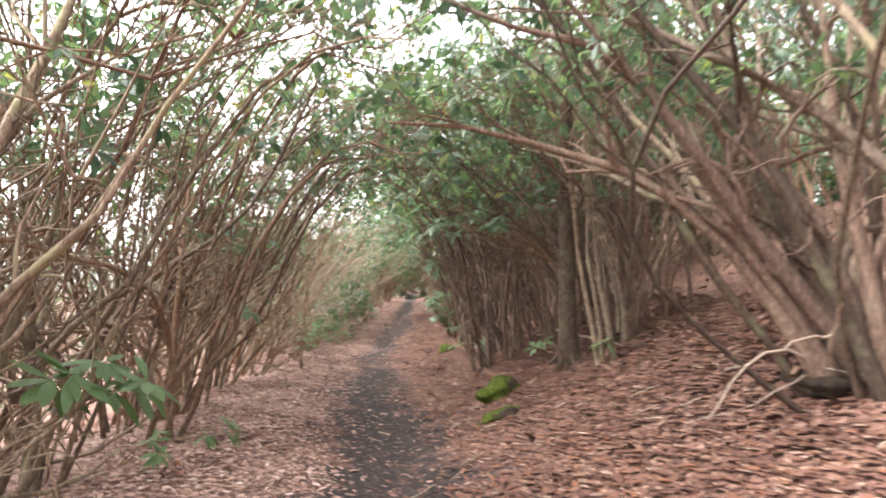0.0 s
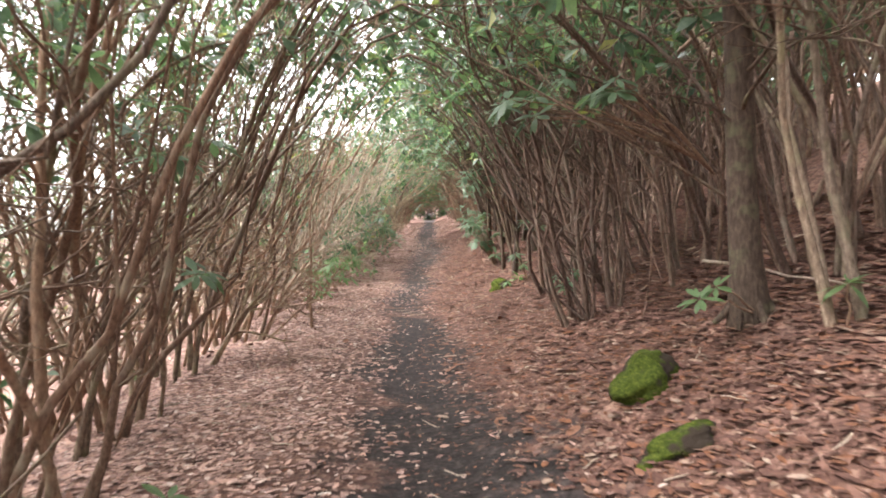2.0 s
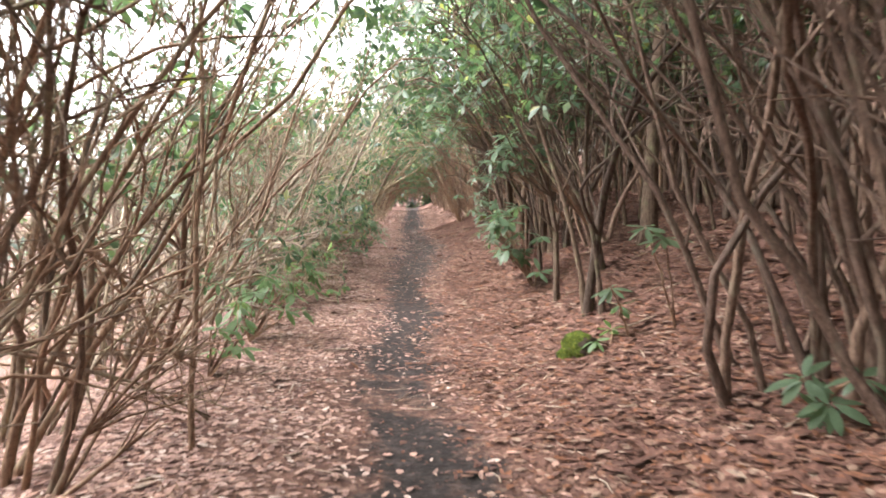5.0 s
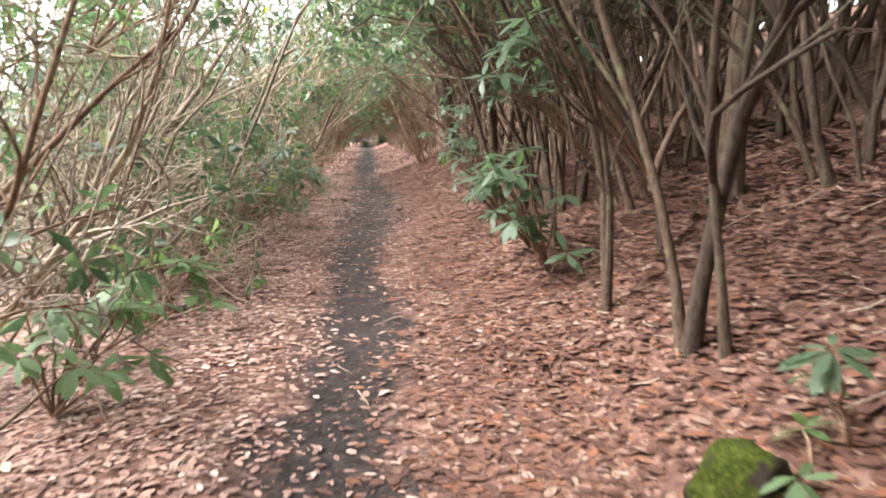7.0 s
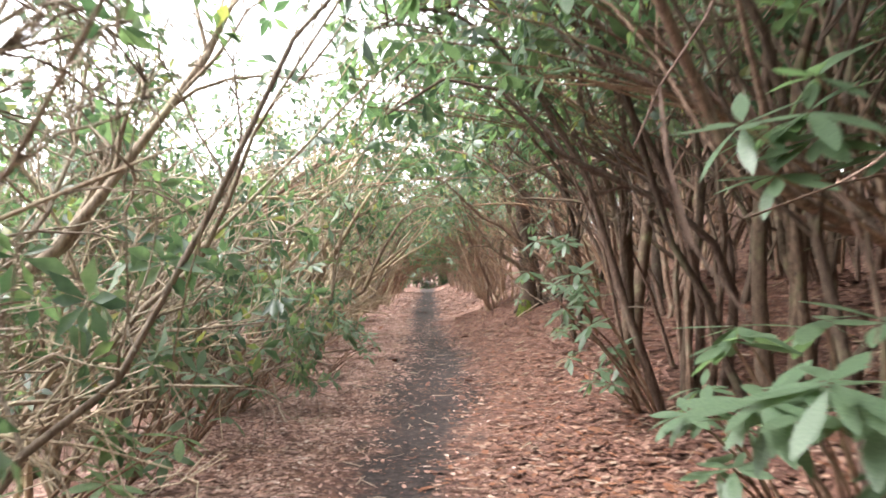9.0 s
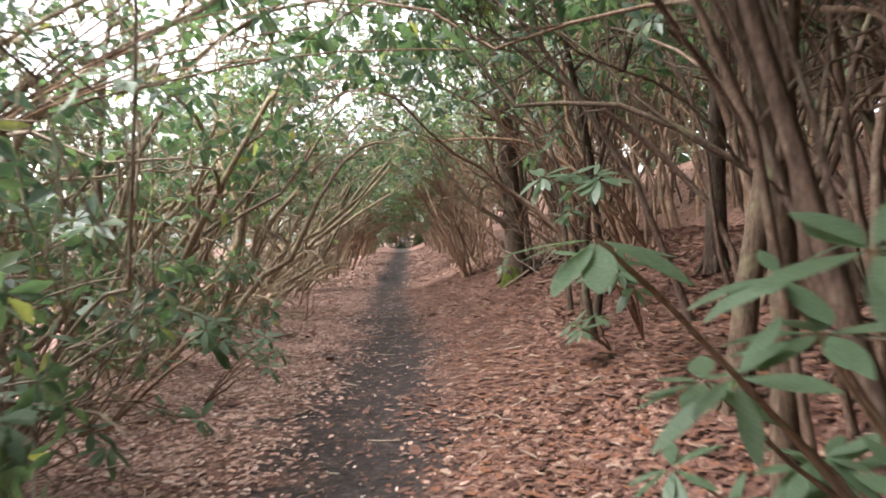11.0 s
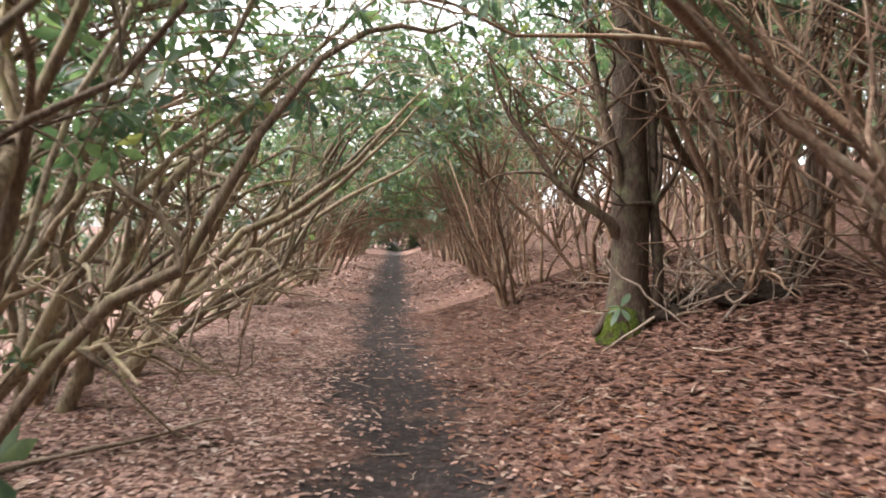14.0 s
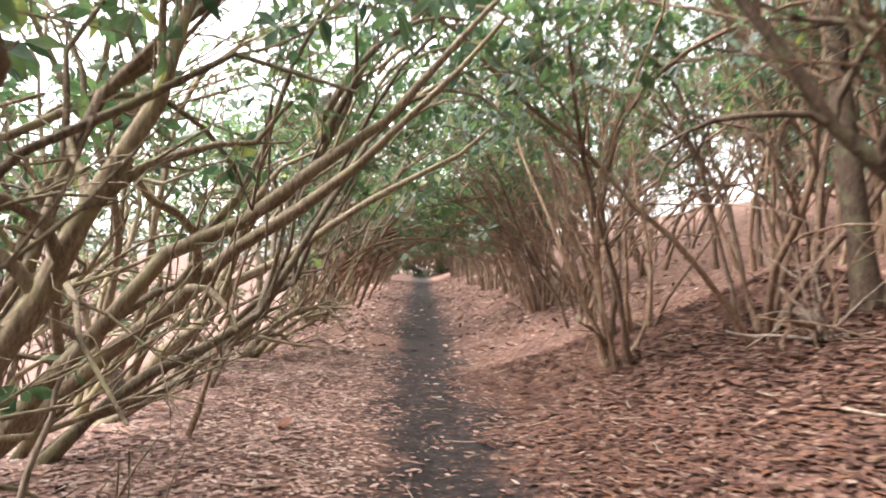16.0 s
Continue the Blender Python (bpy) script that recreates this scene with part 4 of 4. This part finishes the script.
def leafy_shoot(centre, heads, spread, foot, size, fresh):
    """A sprig with its heads strewn round a centre."""
    k = next(shoot_seeds)
    x, y, z = foot
    sprig(k, cloud(np.random.default_rng(k), centre, heads, spread), (x, y, max(gz(x, y) - 0.02, z)), size,
          "fresh green leafy shoot at the edge of the track" if fresh else "shoot with rosettes of long leathery green leaves", fresh)


leafy_shoot((-0.98, 3.3, 0.9), 6, (0.2, 0.12, 0.05), (-1.8, 3.5, 0.2), 0.2, True)
leafy_shoot((-0.8, 2.3, 2.1), 2, (0.08, 0.08, 0.06), (-1.7, 2.5, 1.6), 0.13, False)
leafy_shoot((-0.65, 4.2, 2.36), 4, (0.18, 0.25, 0.06), (-1.8, 4.3, 1.6), 0.14, False)
leafy_shoot((-1.14, 7.05, 1.12), 2, (0.12, 0.12, 0.06), (-1.8, 7.2, 0), 0.15, False)
leafy_shoot((-0.98, 6.5, 1.78), 4, (0.15, 0.15, 0.1), (-1.8, 6.6, 0.4), 0.15, False)
leafy_shoot((-0.85, 6.6, 2.24), 5, (0.2, 0.15, 0.1), (-1.9, 6.6, 1.0), 0.16, False)
leafy_shoot((-1.2, 5.6, 1.88), 3, (0.12, 0.12, 0.1), (-1.9, 5.6, 1.0), 0.15, False)
leafy_shoot((-1.1, 5.9, 0.12), 4, (0.2, 0.1, 0.03), (-1.5, 5.9, 0), 0.13, True)
leafy_shoot((-1.4, 5.0, 0.2), 2, (0.12, 0.1, 0.05), (-1.6, 5.1, 0), 0.12, True)
leafy_shoot((0.9, 7.8, 2.08), 5, (0.14, 0.12, 0.07), (2.3, 8.2, 1.6), 0.16, False)
leafy_shoot((1.42, 7.65, 2.02), 5, (0.14, 0.12, 0.07), (2.3, 8.0, 1.5), 0.16, False)
leafy_shoot((1.0, 9.0, 2.3), 8, (0.4, 0.3, 0.12), (2.2, 9.3, 1.8), 0.15, False)
leafy_shoot((2.3, 6.4, 0.85), 1, (0.05, 0.05, 0.03), (2.35, 6.5, 0.62), 0.15, True)
leafy_shoot((2.1, 7.0, 0.8), 2, (0.15, 0.06, 0.05), (2.2, 7.15, 0.6), 0.12, True)
leafy_shoot((1.62, 10.3, 0.5), 4, (0.16, 0.15, 0.06), (1.7, 10.4, 0.4), 0.13, False)
leafy_shoot((1.3, 12.3, 0.3), 2, (0.08, 0.1, 0.04), (1.35, 12.4, 0.2), 0.11, True)
leafy_shoot((-1.4, 12.6, 0.42), 9, (0.2, 0.22, 0.2), (-1.6, 12.6, 0), 0.14, True)
leafy_shoot((-1.35, 13.9, 0.5), 11, (0.18, 0.2, 0.14), (-1.6, 13.9, 0), 0.16, True)
leafy_shoot((-1.6, 14.6, 0.3), 9, (0.22, 0.22, 0.1), (-1.8, 14.6, 0), 0.15, True)
leafy_shoot((-1.33, 15.2, 0.52), 11, (0.18, 0.24, 0.12), (-1.6, 15.3, 0), 0.16, True)
leafy_shoot((-2.1, 15.9, 0.62), 9, (0.25, 0.25, 0.15), (-2.2, 15.9, 0), 0.15, True)
leafy_shoot((-1.55, 16.9, 0.5), 9, (0.25, 0.3, 0.15), (-1.9, 16.9, 0), 0.15, True)
leafy_shoot((-1.4, 18.2, 0.6), 11, (0.25, 0.35, 0.2), (-1.9, 18.2, 0), 0.14, False)
leafy_shoot((-1.2, 19.0, 0.85), 10, (0.22, 0.3, 0.2), (-1.8, 19.0, 0), 0.14, False)
leafy_shoot((-1.4, 20.4, 0.6), 11, (0.22, 0.4, 0.25), (-1.8, 20.4, 0), 0.14, False)
leafy_shoot((-1.5, 21.7, 0.7), 9, (0.3, 0.35, 0.3), (-1.9, 21.7, 0), 0.14, False)
leafy_shoot((0.92, 17.9, 1.15), 7, (0.14, 0.22, 0.12), (1.5, 18.1, 0.3), 0.14, False)
leafy_shoot((1.15, 18.5, 0.7), 7, (0.15, 0.22, 0.15), (1.5, 18.6, 0.3), 0.13, False)
leafy_shoot((1.05, 15.6, 1.05), 11, (0.15, 0.25, 0.1), (1.35, 15.8, 0.2), 0.18, False)
leafy_shoot((1.2, 15.3, 0.7), 7, (0.15, 0.22, 0.12), (1.35, 15.6, 0.2), 0.17, False)
leafy_shoot((0.98, 14.65, 1.82), 11, (0.15, 0.22, 0.14), (1.8, 14.8, 1.0), 0.17, False)
leafy_shoot((1.05, 16.3, 0.85), 6, (0.15, 0.2, 0.2), (1.4, 16.4, 0.2), 0.13, False)
leafy_shoot((1.05, 15.6, 1.68), 7, (0.12, 0.16, 0.1), (1.8, 15.8, 1.0), 0.16, False)
leafy_shoot((0.15, 16.9, 2.45), 10, (0.45, 0.3, 0.14), (1.7, 17.2, 2.0), 0.16, False)
leafy_shoot((-0.5, 15.2, 2.6), 10, (0.4, 0.4, 0.16), (-1.8, 15.4, 1.9), 0.15, False)
leafy_shoot((0.2, 18.6, 2.5), 12, (0.5, 0.4, 0.18), (1.7, 18.8, 2.0), 0.15, False)
leafy_shoot((-0.3, 20.2, 2.45), 12, (0.5, 0.4, 0.18), (-1.8, 20.4, 1.8), 0.15, False)
leafy_shoot((1.42, 12.4, 0.6), 2, (0.1, 0.08, 0.05), (1.5, 12.45, 0.3), 0.14, False)
leafy_shoot((1.55, 12.05, 1.05), 2, (0.1, 0.08, 0.05), (1.75, 12.2, 0.4), 0.18, False)
leafy_shoot((1.52, 21.75, 1.56), 3, (0.07, 0.1, 0.05), (1.95, 21.9, 1.0), 0.14, False)
leafy_shoot((1.4, 21.8, 1.95), 3, (0.1, 0.12, 0.06), (1.95, 22.0, 1.2), 0.14, False)
leafy_shoot((1.57, 21.7, 0.64), 3, (0.08, 0.1, 0.06), (1.8, 21.8, 0.45), 0.14, False)
leafy_shoot((1.4, 20.9, 1.65), 4, (0.12, 0.12, 0.06), (2.0, 21.6, 1.2), 0.15, False)
leafy_shoot((1.44, 20.55, 1.15), 5, (0.14, 0.14, 0.05), (1.9, 21.4, 0.6), 0.15, False)
leafy_shoot((-1.13, 23.15, 1.08), 4, (0.12, 0.12, 0.07), (-1.9, 23.3, 0.5), 0.15, False)
leafy_shoot((-1.65, 23.4, 1.17), 5, (0.16, 0.15, 0.1), (-2.2, 23.4, 0.5), 0.15, False)
leafy_shoot((-1.5, 22.5, 1.17), 5, (0.14, 0.15, 0.1), (-2.2, 22.6, 0.5), 0.14, False)
leafy_shoot((-0.85, 21.2, 0.78), 5, (0.12, 0.12, 0.05), (-1.6, 21.3, 0.1), 0.16, False)
leafy_shoot((-0.72, 22.2, 0.48), 5, (0.15, 0.2, 0.06), (-1.3, 22.4, 0), 0.14, False)
leafy_shoot((1.72, 26.95, 0.85), 1, (0.04, 0.04, 0.03), (1.95, 27.3, 0.6), 0.13, False)
leafy_shoot((-1.9, 29.0, 0.7), 3, (0.12, 0.12, 0.1), (-2.3, 29.2, 0.2), 0.14, True)

leafy_shoot((-0.6, 25.6, 2.75), 13, (0.5, 0.5, 0.2), (-2.2, 25.8, 2.1), 0.15, False)
leafy_shoot((-0.2, 27.8, 2.9), 13, (0.6, 0.5, 0.22), (-2.2, 28.0, 2.2), 0.15, False)
leafy_shoot((-1.3, 29.6, 2.8), 13, (0.5, 0.6, 0.25), (-2.4, 29.8, 2.0), 0.15, False)
leafy_shoot((-1.6, 26.8, 2.7), 12, (0.4, 0.6, 0.25), (-2.5, 26.8, 1.9), 0.15, False)

# ---------------------------------------------------------------- leaf litter


def litter(name, seed, count, xr, yr, size, flat, label, mat, side=0, floor=0.03):
    rng = np.random.default_rng(seed)
    x, y = rng.uniform(*xr, count), rng.uniform(*yr, count)
    off = np.abs(x - track(y)) + 0.14 * np.sin(y * 2.3 + 3 * x) * np.sin(y * 0.9) + rng.normal(0, 0.13, count)
    narrow = np.exp(-((y - 14.0) / 3.0) ** 2)
    keep = rng.random(count) < np.clip((off - 0.22 + 0.14 * narrow) / 0.7, floor, 1)
    if side:
        keep &= (x - track(y) - 0.25) * side + rng.normal(0, 0.35, count) > 0
    x, y = x[keep], y[keep]
    n = len(x)
    a = rng.uniform(0, 2 * math.pi, n)
    along = np.stack([np.cos(a), np.sin(a), rng.normal(0, flat, n)], 1)
    up = np.stack([rng.normal(0, flat, n), rng.normal(0, flat, n), np.ones(n)], 1)
    L = size * rng.uniform(0.55, 1.35, n)
    base = np.stack([x, y, ground(x, y) + rng.uniform(0.002, 0.009, n)], 1)
    me = leaves_mesh(name, base, along, up, L, L * rng.uniform(0.3, 0.68, n), DRY, DRY_F, mat)
    tagged(new(name, me), label, "leaf litter", kind="stuff")


litter("leaf_litter", 5, 150000, (-3.4, 2.0), (2.2, 34), 0.056, 0.1, "pinkish-brown fallen leaves covering the terrace, lightened for the side light", LITTER_PALE, -1)
litter("leaf_litter", 15, 165000, (-0.2, 4.0), (2.2, 33), 0.07, 0.09, "rusty brown fallen leaves covering the bank", LITTER_RUST, 1)
litter("leaf_litter", 6, 9000, (-6, 9), (-4, 48), 0.1, 0.25, "scattered dry brown fallen leaves on the slopes", LITTER_RUST)
litter("leaf_litter", 7, 16000, (-2.6, 3.4), (33.5, 62), 0.1, 0.25, "dry brown fallen leaves on the far track", LITTER_PALE)
litter("leaf_litter", 9, 14000, (-0.7, 1.0), (2.2, 34), 0.03, 0.15, "small trodden leaf scraps in the black mud", LITTER_RUST, 0, 0.7)


def twig_litter():
    rng = np.random.default_rng(8)
    t = Tubes()
    for _ in range(700):
        x, y = rng.uniform(-3, 4), rng.uniform(2, 34)
        a, l = rng.uniform(0, 6.28), rng.uniform(0.05, 0.24)
        p = np.array([(x + math.cos(a) * l * s, y + math.sin(a) * l * s, 0) for s in (0, 0.35, 0.7, 1)]) + rng.normal(0, 0.008, (4, 3))
        p[:, 2] = ground(p[:, 0], p[:, 1]) + rng.uniform(0.012, 0.035)
        r = rng.uniform(0.002, 0.006)
        t.add(p, (r, r, r * 0.8, r * 0.5), 4)
    tagged(new("twig_litter", t.mesh("twig_litter", DEADWOOD)), "thin broken twigs strewn over the dry leaves", "twigs", kind="stuff")


twig_litter()
